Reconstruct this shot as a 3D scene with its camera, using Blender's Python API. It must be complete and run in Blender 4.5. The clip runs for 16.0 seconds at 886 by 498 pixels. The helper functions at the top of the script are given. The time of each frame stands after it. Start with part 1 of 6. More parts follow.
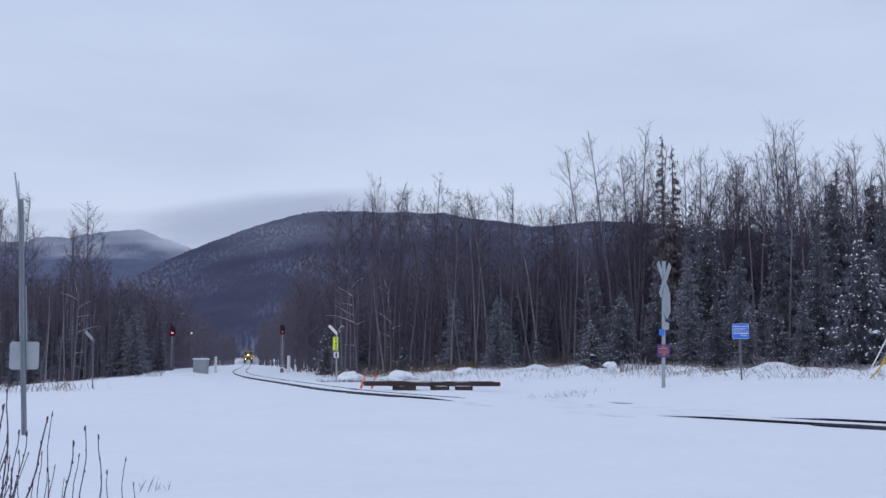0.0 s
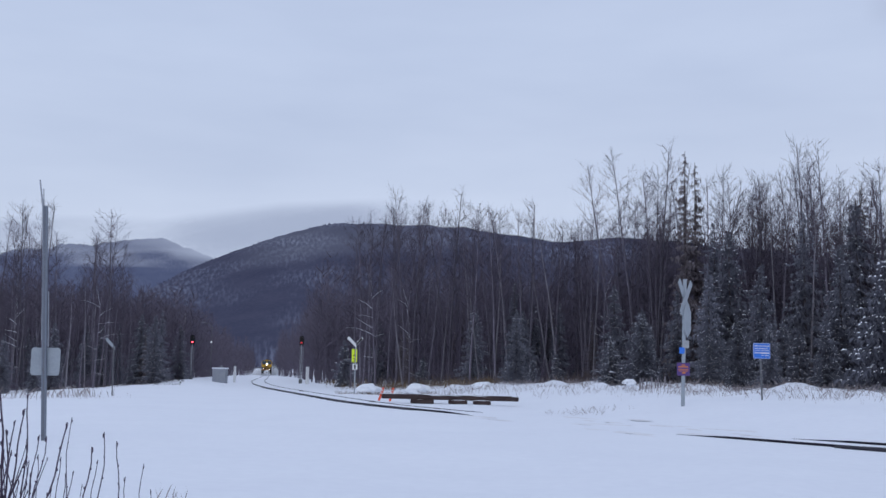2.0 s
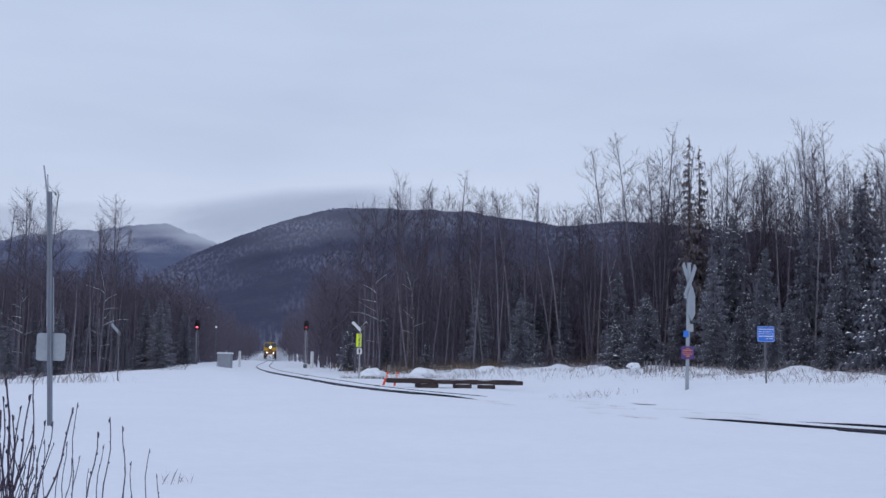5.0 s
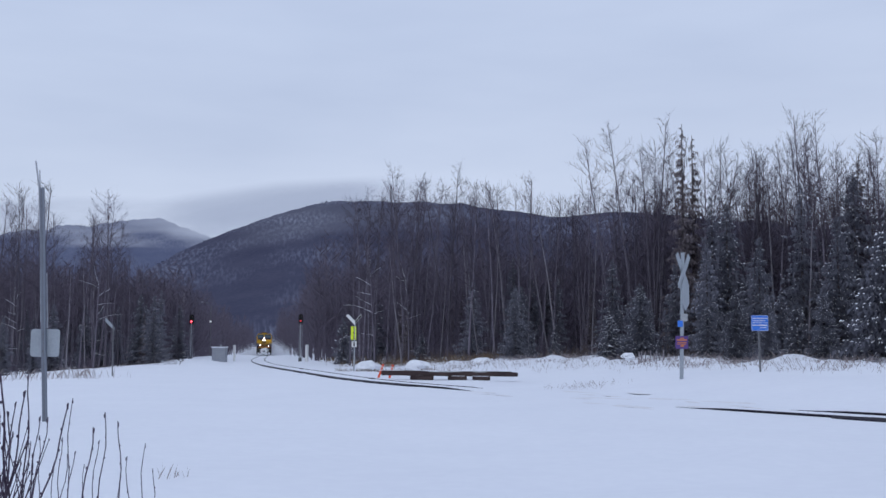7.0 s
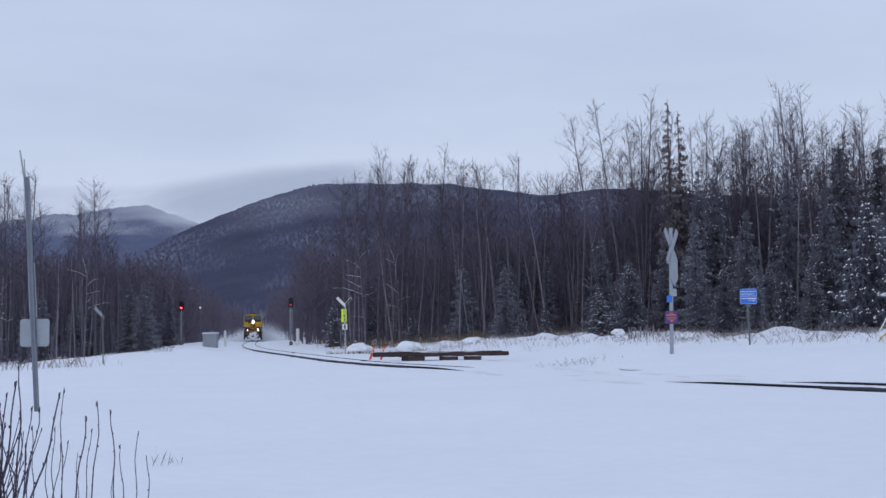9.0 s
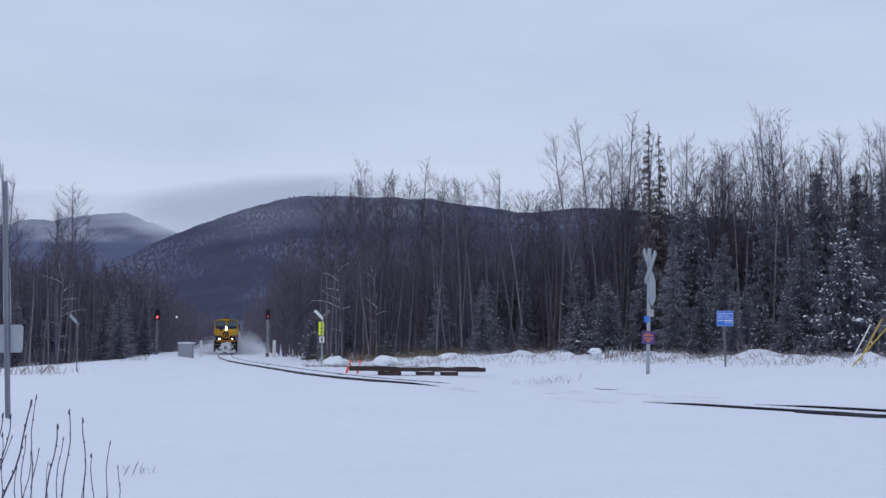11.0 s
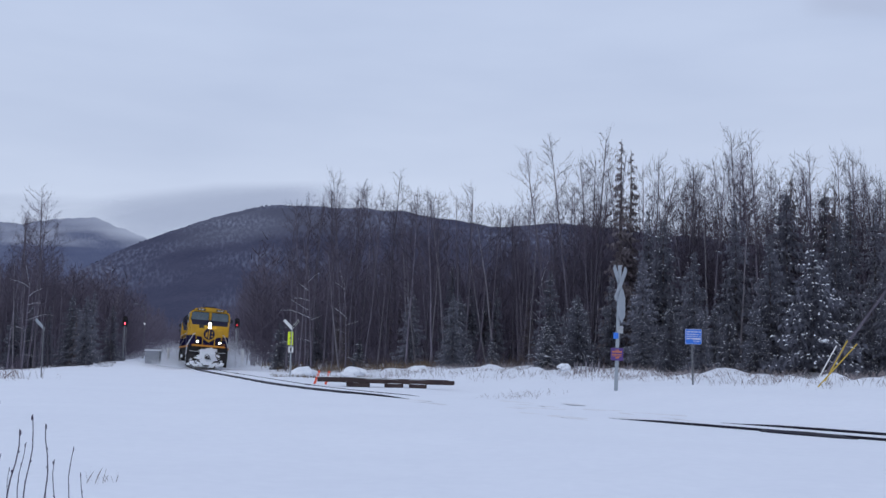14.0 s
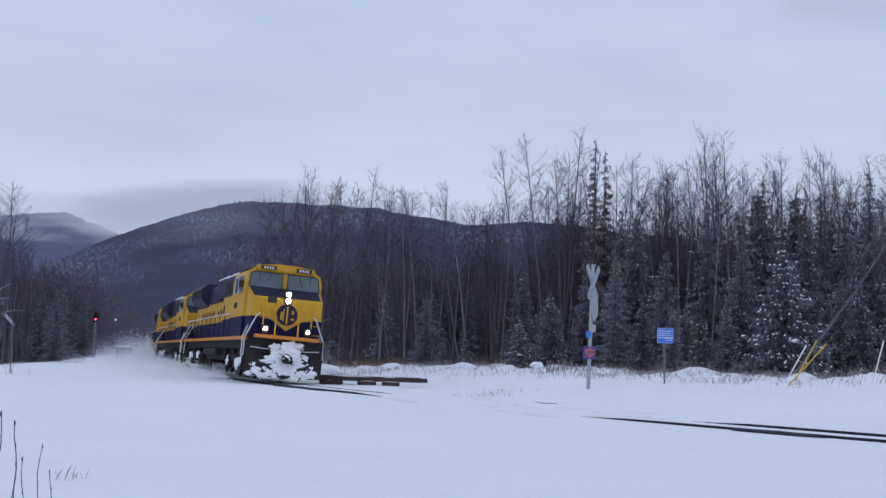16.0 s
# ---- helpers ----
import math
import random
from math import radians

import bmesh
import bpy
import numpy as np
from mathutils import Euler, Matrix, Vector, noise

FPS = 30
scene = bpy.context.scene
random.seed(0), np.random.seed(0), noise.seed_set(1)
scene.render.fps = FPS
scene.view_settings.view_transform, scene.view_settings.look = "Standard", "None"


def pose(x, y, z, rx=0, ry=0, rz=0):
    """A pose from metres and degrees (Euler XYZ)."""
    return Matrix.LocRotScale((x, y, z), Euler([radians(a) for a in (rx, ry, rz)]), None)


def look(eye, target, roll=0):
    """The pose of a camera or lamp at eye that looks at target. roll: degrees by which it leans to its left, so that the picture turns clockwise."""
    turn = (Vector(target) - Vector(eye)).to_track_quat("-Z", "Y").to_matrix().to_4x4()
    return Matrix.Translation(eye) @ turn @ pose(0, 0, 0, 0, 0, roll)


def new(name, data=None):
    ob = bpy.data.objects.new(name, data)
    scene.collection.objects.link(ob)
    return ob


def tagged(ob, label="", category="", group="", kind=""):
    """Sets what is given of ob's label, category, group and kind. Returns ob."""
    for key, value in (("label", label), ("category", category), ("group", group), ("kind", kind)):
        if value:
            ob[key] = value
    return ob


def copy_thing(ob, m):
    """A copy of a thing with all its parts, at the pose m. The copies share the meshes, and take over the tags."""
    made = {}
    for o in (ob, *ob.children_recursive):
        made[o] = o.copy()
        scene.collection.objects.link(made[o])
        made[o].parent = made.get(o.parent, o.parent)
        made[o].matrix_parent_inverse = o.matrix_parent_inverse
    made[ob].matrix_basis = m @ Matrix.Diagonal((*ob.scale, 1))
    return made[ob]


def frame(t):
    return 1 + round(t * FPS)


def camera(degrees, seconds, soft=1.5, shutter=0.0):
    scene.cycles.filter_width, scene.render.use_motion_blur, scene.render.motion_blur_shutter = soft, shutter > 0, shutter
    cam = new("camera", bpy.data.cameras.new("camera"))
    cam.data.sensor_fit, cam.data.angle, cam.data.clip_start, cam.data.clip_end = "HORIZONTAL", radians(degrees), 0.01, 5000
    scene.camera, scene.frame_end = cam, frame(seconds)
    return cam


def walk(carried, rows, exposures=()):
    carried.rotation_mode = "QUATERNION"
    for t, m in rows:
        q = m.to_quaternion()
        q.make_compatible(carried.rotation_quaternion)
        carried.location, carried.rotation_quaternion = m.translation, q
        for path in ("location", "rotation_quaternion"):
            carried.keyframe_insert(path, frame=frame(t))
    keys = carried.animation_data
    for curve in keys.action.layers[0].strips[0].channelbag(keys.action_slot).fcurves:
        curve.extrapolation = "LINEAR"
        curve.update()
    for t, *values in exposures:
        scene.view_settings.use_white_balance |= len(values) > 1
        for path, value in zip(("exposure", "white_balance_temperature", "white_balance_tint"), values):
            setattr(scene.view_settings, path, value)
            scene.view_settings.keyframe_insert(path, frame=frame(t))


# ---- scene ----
cam = camera(46.0, 16.0)
EYE = 1.15
ROWS = [
    (0.0, -0.00, 6.15, -0.00),
    (0.5, 0.04, 6.76, 0.63),
    (1.0, 0.36, 6.80, 0.87),
    (1.5, 0.60, 6.73, 0.84),
    (2.0, 1.14, 6.89, 1.12),
    (2.5, 1.17, 7.09, 1.45),
    (3.0, 1.29, 6.92, 1.68),
    (3.5, 1.41, 6.54, 1.61),
    (4.0, 1.54, 6.37, 1.71),
    (4.5, 1.50, 6.19, 1.31),
    (7.0, 1.00, 5.60, 0.38),
    (7.5, 0.65, 5.50, 0.41),
    (8.0, 0.47, 5.45, -0.26),
    (8.5, 0.34, 4.70, -0.27),
    (8.7, 0.39, 4.53, -0.98),
    (10.8, -0.57, 4.80, 0.02),
    (11.0, -0.76, 5.36, 0.32),
    (11.5, -1.14, 5.97, 0.77),
    (12.0, -1.39, 6.20, 1.15),
    (12.5, -1.27, 6.24, 1.58),
    (13.0, -1.43, 6.32, 1.23),
    (13.5, -1.95, 6.23, 1.74),
    (14.0, -2.31, 6.08, 1.47),
    (14.5, -2.68, 6.02, 1.92),
    (15.0, -2.87, 6.04, 2.04),
    (15.5, -3.30, 6.01, 1.99),
    (16.0, -3.75, 6.00, 1.75),
]
walk(cam, [(t, pose(0, 0, EYE, 0, 0, yaw) @ pose(0, 0, 0, 90 + pitch, 0, 0) @ pose(0, 0, 0, 0, 0, roll)) for t, yaw, pitch, roll in ROWS], exposures=[(0.0, 0.05), (0.5, -0.02), (4.0, 0.0), (16.0, -0.01)])

# world: an even overcast sky, bluish, a little brighter towards the zenith
world = bpy.data.worlds.new("overcast")
scene.world = world
world.use_nodes = True
wn, wl = world.node_tree.nodes, world.node_tree.links
wn.clear()
w_out = wn.new("ShaderNodeOutputWorld")
w_bg = wn.new("ShaderNodeBackground")
w_sky = wn.new("ShaderNodeTexSky")
w_sky.sky_type, w_sky.sun_disc = "NISHITA", False
w_sky.sun_elevation, w_sky.sun_rotation = radians(12), radians(150)
w_dim = wn.new("ShaderNodeVectorMath")
w_dim.operation = "SCALE"
w_dim.inputs["Scale"].default_value = 0.08
w_geo = wn.new("ShaderNodeTexCoord")
w_sep = wn.new("ShaderNodeSeparateXYZ")
w_ramp = wn.new("ShaderNodeValToRGB")
w_map = wn.new("ShaderNodeMapping")
w_map.inputs["Scale"].default_value = (1.6, 1.6, 7.0)
w_map.inputs["Rotation"].default_value = (0, radians(-9), 0)
w_noise = wn.new("ShaderNodeTexNoise")
w_noise.inputs["Scale"].default_value, w_noise.inputs["Detail"].default_value = 1.3, 5.0
w_cloud = wn.new("ShaderNodeValToRGB")
w_mul = wn.new("ShaderNodeMix")
w_mul.data_type, w_mul.blend_type = "RGBA", "MULTIPLY"
w_mul.inputs["Factor"].default_value = 1.0
w_mix = wn.new("ShaderNodeMix")
w_mix.data_type = "RGBA"
w_mix.inputs["Factor"].default_value = 0.93
for e, (p, c) in zip(w_ramp.color_ramp.elements, ((0.0, (0.55, 0.62, 0.81, 1)), (1.0, (0.70, 0.80, 1.04, 1)))):
    e.position, e.color = p, c
for p, c in ((0.12, (0.59, 0.67, 0.86, 1)), (0.3, (0.53, 0.62, 0.83, 1))):
    e = w_ramp.color_ramp.elements.new(p)
    e.color = c
for e, (p, c) in zip(w_cloud.color_ramp.elements, ((0.3, (0.90, 0.91, 0.93, 1)), (0.68, (1.08, 1.07, 1.05, 1)))):
    e.position, e.color = p, c
wl.new(w_geo.outputs["Generated"], w_sep.inputs[0])
wl.new(w_sep.outputs["Z"], w_ramp.inputs[0])
wl.new(w_geo.outputs["Generated"], w_map.inputs[0])
wl.new(w_map.outputs[0], w_noise.inputs["Vector"])
wl.new(w_noise.outputs["Fac"], w_cloud.inputs[0])
wl.new(w_ramp.outputs[0], w_mul.inputs["A"])
wl.new(w_cloud.outputs[0], w_mul.inputs["B"])
wl.new(w_sky.outputs[0], w_dim.inputs[0])
wl.new(w_dim.outputs[0], w_mix.inputs["A"])
wl.new(w_mul.outputs["Result"], w_mix.inputs["B"])
wl.new(w_mix.outputs["Result"], w_bg.inputs["Color"])
wl.new(w_bg.outputs[0], w_out.inputs[0])
w_bg.inputs["Strength"].default_value = 1.0
sun_data = bpy.data.lights.new("sun", "SUN")
sun_data.energy, sun_data.angle, sun_data.color = 0.25, radians(25), (1.0, 0.96, 0.92)
sun = new("sun", sun_data)
sun.matrix_basis = look((-40, -60, 60), (0, 40, 0))
scene.view_settings.exposure = 0.0


# ---- materials ----
def mat(name, color, rough=0.6, metal=0.0, other=None, scale=6.0, amount=0.5, bump=0.0, fine=40.0, random_tint=0.0, emit=0.0, glow=None, spec=0.4):
    """A procedural surface: two colours mixed by coarse and fine noise, with relief."""
    m = bpy.data.materials.new(name)
    m.use_nodes = True
    n, l = m.node_tree.nodes, m.node_tree.links
    b = n["Principled BSDF"]
    b.inputs["Roughness"].default_value, b.inputs["Metallic"].default_value = rough, metal
    b.inputs["Specular IOR Level"].default_value = spec
    co = n.new("ShaderNodeTexCoord")
    a = n.new("ShaderNodeTexNoise")
    a.inputs["Scale"].default_value, a.inputs["Detail"].default_value = scale, 6.0
    f = n.new("ShaderNodeTexNoise")
    f.inputs["Scale"].default_value, f.inputs["Detail"].default_value = fine, 3.0
    l.new(co.outputs["Object"], a.inputs["Vector"])
    l.new(co.outputs["Object"], f.inputs["Vector"])
    add = n.new("ShaderNodeMath")
    add.operation = "MULTIPLY_ADD"
    add.inputs[1].default_value = 0.5
    l.new(f.outputs["Fac"], add.inputs[0])
    half = n.new("ShaderNodeMath")
    half.operation = "MULTIPLY"
    half.inputs[1].default_value = 0.5
    l.new(a.outputs["Fac"], half.inputs[0])
    l.new(half.outputs[0], add.inputs[2])
    rmp = n.new("ShaderNodeMapRange")
    rmp.inputs["From Min"].default_value, rmp.inputs["From Max"].default_value = 0.38, 0.62
    rmp.inputs["To Max"].default_value = amount
    l.new(add.outputs[0], rmp.inputs["Value"])
    mix = n.new("ShaderNodeMix")
    mix.data_type = "RGBA"
    mix.inputs["A"].default_value = (*color, 1)
    mix.inputs["B"].default_value = (*(other or [c * 0.6 for c in color]), 1)
    l.new(rmp.outputs[0], mix.inputs["Factor"])
    last = mix.outputs["Result"]
    if random_tint:
        info = n.new("ShaderNodeObjectInfo")
        hsv = n.new("ShaderNodeHueSaturation")
        mr = n.new("ShaderNodeMapRange")
        mr.inputs["To Min"].default_value, mr.inputs["To Max"].default_value = 1 - random_tint, 1 + random_tint
        l.new(info.outputs["Random"], mr.inputs["Value"])
        l.new(mr.outputs[0], hsv.inputs["Value"])
        l.new(last, hsv.inputs["Color"])
        last = hsv.outputs["Color"]
    l.new(last, b.inputs["Base Color"])
    if bump:
        bp = n.new("ShaderNodeBump")
        bp.inputs["Strength"].default_value, bp.inputs["Distance"].default_value = bump, 0.05
        l.new(add.outputs[0], bp.inputs["Height"])
        l.new(bp.outputs[0], b.inputs["Normal"])
    if emit:
        b.inputs["Emission Color"].default_value = (*(glow or color), 1)
        b.inputs["Emission Strength"].default_value = emit
    return m


def misty(name, color, density, scale, lo, hi, stretch=(1, 1, 1), glow=0.0):
    """Thin cloud or blown snow: partly transparent, torn by noise and fading to its edges by its UVs."""
    m = bpy.data.materials.new(name)
    m.use_nodes = True
    n, l = m.node_tree.nodes, m.node_tree.links
    n.clear()
    out, mixs = n.new("ShaderNodeOutputMaterial"), n.new("ShaderNodeMixShader")
    tr = n.new("ShaderNodeBsdfTransparent")
    body = n.new("ShaderNodeEmission" if glow else "ShaderNodeBsdfDiffuse")
    body.inputs["Color"].default_value = (*color, 1)
    if glow:
        body.inputs["Strength"].default_value = glow
    co, mp, no, mr = n.new("ShaderNodeTexCoord"), n.new("ShaderNodeMapping"), n.new("ShaderNodeTexNoise"), n.new("ShaderNodeMapRange")
    mp.inputs["Scale"].default_value = stretch
    no.inputs["Scale"].default_value, no.inputs["Detail"].default_value = scale, 4.0
    mr.interpolation_type = "SMOOTHSTEP"
    mr.inputs["From Min"].default_value, mr.inputs["From Max"].default_value = lo, hi
    mr.inputs["To Max"].default_value = density
    l.new(co.outputs["Object"], mp.inputs[0])
    l.new(mp.outputs[0], no.inputs["Vector"])
    l.new(no.outputs["Fac"], mr.inputs["Value"])
    sp = n.new("ShaderNodeSeparateXYZ")
    l.new(co.outputs["UV"], sp.inputs[0])
    last = mr.outputs[0]
    for axis in ("X", "Y"):
        # u(1-u) * 4, clipped: soft borders
        one, mul = n.new("ShaderNodeMath"), n.new("ShaderNodeMath")
        one.operation, mul.operation = "SUBTRACT", "MULTIPLY"
        one.inputs[0].default_value = 1.0
        l.new(sp.outputs[axis], one.inputs[1])
        l.new(sp.outputs[axis], mul.inputs[0])
        l.new(one.outputs[0], mul.inputs[1])
        sm = n.new("ShaderNodeMapRange")
        sm.interpolation_type = "SMOOTHSTEP"
        sm.inputs["From Max"].default_value = 0.22
        l.new(mul.outputs[0], sm.inputs["Value"])
        by = n.new("ShaderNodeMath")
        by.operation = "MULTIPLY"
        l.new(last, by.inputs[0])
        l.new(sm.outputs[0], by.inputs[1])
        last = by.outputs[0]
    l.new(last, mixs.inputs[0])
    l.new(tr.outputs[0], mixs.inputs[1])
    l.new(body.outputs[0], mixs.inputs[2])
    l.new(mixs.outputs[0], out.inputs[0])
    return m


SNOW = mat("snow", (0.815, 0.835, 0.88), 0.75, other=(0.755, 0.775, 0.83), scale=0.35, amount=0.6, bump=0.25, fine=5.0)
SNOW_CAP = mat("snow_cap", (0.86, 0.88, 0.91), 0.8, other=(0.70, 0.74, 0.80), scale=5, amount=0.5, bump=0.2)
# bark, twig and needle colours raised and blued, carrying the haze within the wood
BARK = mat("bark_grey", (0.168, 0.152, 0.184), 0.9, other=(0.095, 0.086, 0.105), scale=1.2, amount=1.0, bump=0.4, fine=14, random_tint=0.35, spec=0.08)
BARK_PALE = mat("bark_pale", (0.27, 0.255, 0.28), 0.85, other=(0.13, 0.12, 0.135), scale=1.0, amount=1.0, bump=0.4, fine=9, random_tint=0.3, spec=0.08)
# paler copy of the twig colour, distance haze mixed into it
HAZY_TWIG = mat("hazy_far_twigs", (0.150, 0.130, 0.166), 0.9, other=(0.098, 0.086, 0.110), scale=2, amount=1.0, spec=0.08)
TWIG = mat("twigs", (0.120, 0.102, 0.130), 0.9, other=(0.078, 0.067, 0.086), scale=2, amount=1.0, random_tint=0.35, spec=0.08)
BARK_DARK = mat("bark_dark", (0.13, 0.11, 0.112), 0.9, other=(0.075, 0.064, 0.066), scale=3, amount=1.0, bump=0.4, spec=0.08)
NEEDLES = mat("needles", (0.165, 0.168, 0.200), 0.8, other=(0.110, 0.113, 0.140), scale=1.6, amount=1.0, fine=12, random_tint=0.3, spec=0.08)
NEEDLES_DRY = mat("needles_dry", (0.165, 0.143, 0.152), 0.85, other=(0.105, 0.090, 0.100), scale=1.6, amount=1.0, fine=12, random_tint=0.3, spec=0.08)
GRASS = mat("dry_grass", (0.21, 0.155, 0.10), 0.9, other=(0.10, 0.07, 0.05), scale=2, amount=1.0, spec=0.08)
# dark steel of the rails, also the painted shade of the snow hollows
RAIL_AND_SHADE = mat("rail_steel_and_hollow_shade", (0.022, 0.021, 0.034), 0.6, 0.1, other=(0.032, 0.028, 0.036), scale=3, amount=0.8, bump=0.2, spec=0.08)
TIE = mat("tie_wood", (0.040, 0.032, 0.030), 0.9, other=(0.075, 0.06, 0.05), scale=4, amount=0.9, bump=0.4, spec=0.08)
TIMBER = mat("creosoted_timber", (0.044, 0.032, 0.034), 0.85, other=(0.088, 0.064, 0.060), scale=3, amount=0.9, bump=0.4, spec=0.08)
STEEL = mat("galvanised_steel", (0.42, 0.44, 0.46), 0.5, 0.6, other=(0.30, 0.32, 0.34), scale=5, amount=0.8, bump=0.1)
POST_STEEL = mat("post_steel", (0.20, 0.225, 0.27), 0.55, 0.2, other=(0.14, 0.155, 0.19), scale=6, amount=0.7, bump=0.1)
STEEL_DARK = mat("weathered_steel", (0.12, 0.125, 0.13), 0.6, 0.4, other=(0.20, 0.20, 0.21), scale=6, amount=0.7, bump=0.1)
ALU = mat("sign_back_aluminium", (0.33, 0.365, 0.40), 0.55, 0.1, other=(0.26, 0.29, 0.32), scale=4, amount=0.7)
WHITE = mat("white_paint", (0.74, 0.74, 0.73), 0.6, other=(0.58, 0.58, 0.57), scale=5, amount=0.6)
BLACK = mat("black_paint", (0.018, 0.018, 0.020), 0.55, other=(0.035, 0.034, 0.034), scale=5, amount=0.7)
BLUE_SIGN = mat("blue_sign", (0.030, 0.16, 0.62), 0.45, other=(0.04, 0.20, 0.66), scale=4, amount=0.6)
PURPLE_SIGN = mat("purple_sign", (0.085, 0.045, 0.20), 0.5, other=(0.11, 0.06, 0.22), scale=4, amount=0.6)
ORANGE_SIGN = mat("orange_print", (0.62, 0.20, 0.06), 0.5, other=(0.52, 0.17, 0.06), scale=4, amount=0.6)
LIME = mat("fluorescent_yellow_green", (0.72, 0.86, 0.03), 0.5, other=(0.66, 0.80, 0.03), scale=4, amount=0.5)
ORANGE = mat("orange_plastic", (0.80, 0.10, 0.035), 0.5, other=(0.66, 0.09, 0.035), scale=4, amount=0.5)
GUARD = mat("yellow_plastic", (0.55, 0.38, 0.05), 0.6, other=(0.42, 0.30, 0.06), scale=4, amount=0.5)
RED_LAMP = mat("red_signal_lens", (0.5, 0.01, 0.02), 0.3, emit=9.0, glow=(1.0, 0.05, 0.08))
RED_DIM = mat("red_signal_lens_dim", (0.4, 0.01, 0.02), 0.3, emit=0.9, glow=(1.0, 0.06, 0.09))
LAMP = mat("head_lamp_lens", (0.9, 0.9, 0.85), 0.2, emit=45.0, glow=(1.0, 0.90, 0.70))
DITCH = mat("ditch_lamp_lens", (0.9, 0.9, 0.85), 0.2, emit=34.0, glow=(1.0, 0.88, 0.66))
YELLOW = mat("loco_yellow", (0.64, 0.36, 0.008), 0.46, other=(0.40, 0.21, 0.012), scale=1.3, amount=0.85, bump=0.04)
NAVY = mat("loco_blue", (0.011, 0.010, 0.058), 0.5, other=(0.015, 0.013, 0.042), scale=1.5, amount=0.7, bump=0.04, spec=0.08)
ROOF_BLUE = mat("loco_roof_dark", (0.022, 0.022, 0.050), 0.5, other=(0.04, 0.038, 0.055), scale=1.5, amount=0.8, bump=0.05, spec=0.08)
UNDER = mat("underframe_black", (0.018, 0.018, 0.022), 0.65, other=(0.05, 0.045, 0.042), scale=2.5, amount=0.8, bump=0.2, spec=0.08)
WHEEL = mat("wheel_steel", (0.09, 0.085, 0.08), 0.5, 0.6, other=(0.05, 0.045, 0.04), scale=4, amount=0.8)
SILL_ORANGE = mat("sill_orange", (0.66, 0.27, 0.025), 0.45, other=(0.52, 0.20, 0.03), scale=2, amount=0.7)
RAILING = mat("handrail_pale", (0.62, 0.64, 0.68), 0.5, other=(0.5, 0.52, 0.55), scale=4, amount=0.6)
# lightened teal-grey base stands in for sky reflected in the panes
GLASS = mat("cab_glass_with_reflection", (0.040, 0.075, 0.095), 0.04, other=(0.095, 0.135, 0.165), scale=1.5, amount=0.8, spec=0.8)
LANDING = mat("blown_snow", (0.86, 0.88, 0.92), 0.9, other=(0.80, 0.83, 0.88), scale=2, amount=0.4)


# ---- mesh helpers ----
def part(name, bm, material, parent=None, label=""):
    """Link a bmesh as one mesh object, under a thing or a part when given."""
    me = bpy.data.meshes.new(name)
    bm.to_mesh(me)
    bm.free()
    me.materials.append(material)
    ob = new(name, me)
    if parent:
        ob.parent = parent
    if label:
        ob["label"] = label
    return ob


def raw(name, verts, faces, material, parent=None, smooth=False):
    me = bpy.data.meshes.new(name)
    me.from_pydata(verts, [], faces)
    me.materials.append(material)
    if smooth:
        me.shade_smooth()
    ob = new(name, me)
    if parent:
        ob.parent = parent
    return ob


def box(bm, x0, x1, y0, y1, z0, z1, bevel=0.0, m=None):
    made = bmesh.ops.create_cube(bm, size=1.0, matrix=Matrix.LocRotScale(((x0 + x1) / 2, (y0 + y1) / 2, (z0 + z1) / 2), None, (abs(x1 - x0), abs(y1 - y0), abs(z1 - z0))))["verts"]
    if bevel:
        got = bmesh.ops.bevel(bm, geom=list({e for v in made for e in v.link_edges}), offset=bevel, segments=2, affect="EDGES", clamp_overlap=True)
        made = list({v for f in got["faces"] for v in f.verts} | {v for v in made if v.is_valid})
    if m:
        bmesh.ops.transform(bm, matrix=m, verts=made)
    return bm


def boxed(*a, **k):
    return box(bmesh.new(), *a, **k)


def tube(bm, pts, r, sides=6, r1=None):
    """A pipe along points, tapering from r to r1."""
    pts = [Vector(p) for p in pts]
    r1 = r if r1 is None else r1
    rings = []
    for i, p in enumerate(pts):
        d = (pts[min(i + 1, len(pts) - 1)] - pts[max(i - 1, 0)]).normalized()
        s = d.orthogonal().normalized() if i == 0 else (s - d * s.dot(d)).normalized()
        u = d.cross(s)
        w = r + (r1 - r) * i / (len(pts) - 1)
        rings.append([bm.verts.new(p + (s * math.cos(k * 2 * math.pi / sides) + u * math.sin(k * 2 * math.pi / sides)) * w) for k in range(sides)])
    for a, b in zip(rings, rings[1:]):
        for k in range(sides):
            bm.faces.new((a[k], a[(k + 1) % sides], b[(k + 1) % sides], b[k]))
    bm.faces.new(rings[0][::-1])
    bm.faces.new(rings[-1])
    return bm


def disc(bm, centre, axis, r, depth, sides=20, r2=None):
    q = Vector((0, 0, 1)).rotation_difference(Vector(axis)).to_matrix().to_4x4()
    bmesh.ops.create_cone(bm, cap_ends=True, segments=sides, radius1=r, radius2=r if r2 is None else r2, depth=depth, matrix=Matrix.Translation(centre) @ q)
    return bm


def prism(bm, outline, y0, y1):
    """A solid from an outline in x and z, from y0 to y1."""
    a = [bm.verts.new((x, y0, z)) for x, z in outline]
    b = [bm.verts.new((x, y1, z)) for x, z in outline]
    n = len(a)
    bm.faces.new(a)
    bm.faces.new(b[::-1])
    for k in range(n):
        bm.faces.new((a[k], b[k], b[(k + 1) % n], a[(k + 1) % n]))
    bmesh.ops.recalc_face_normals(bm, faces=bm.faces)
    return bm


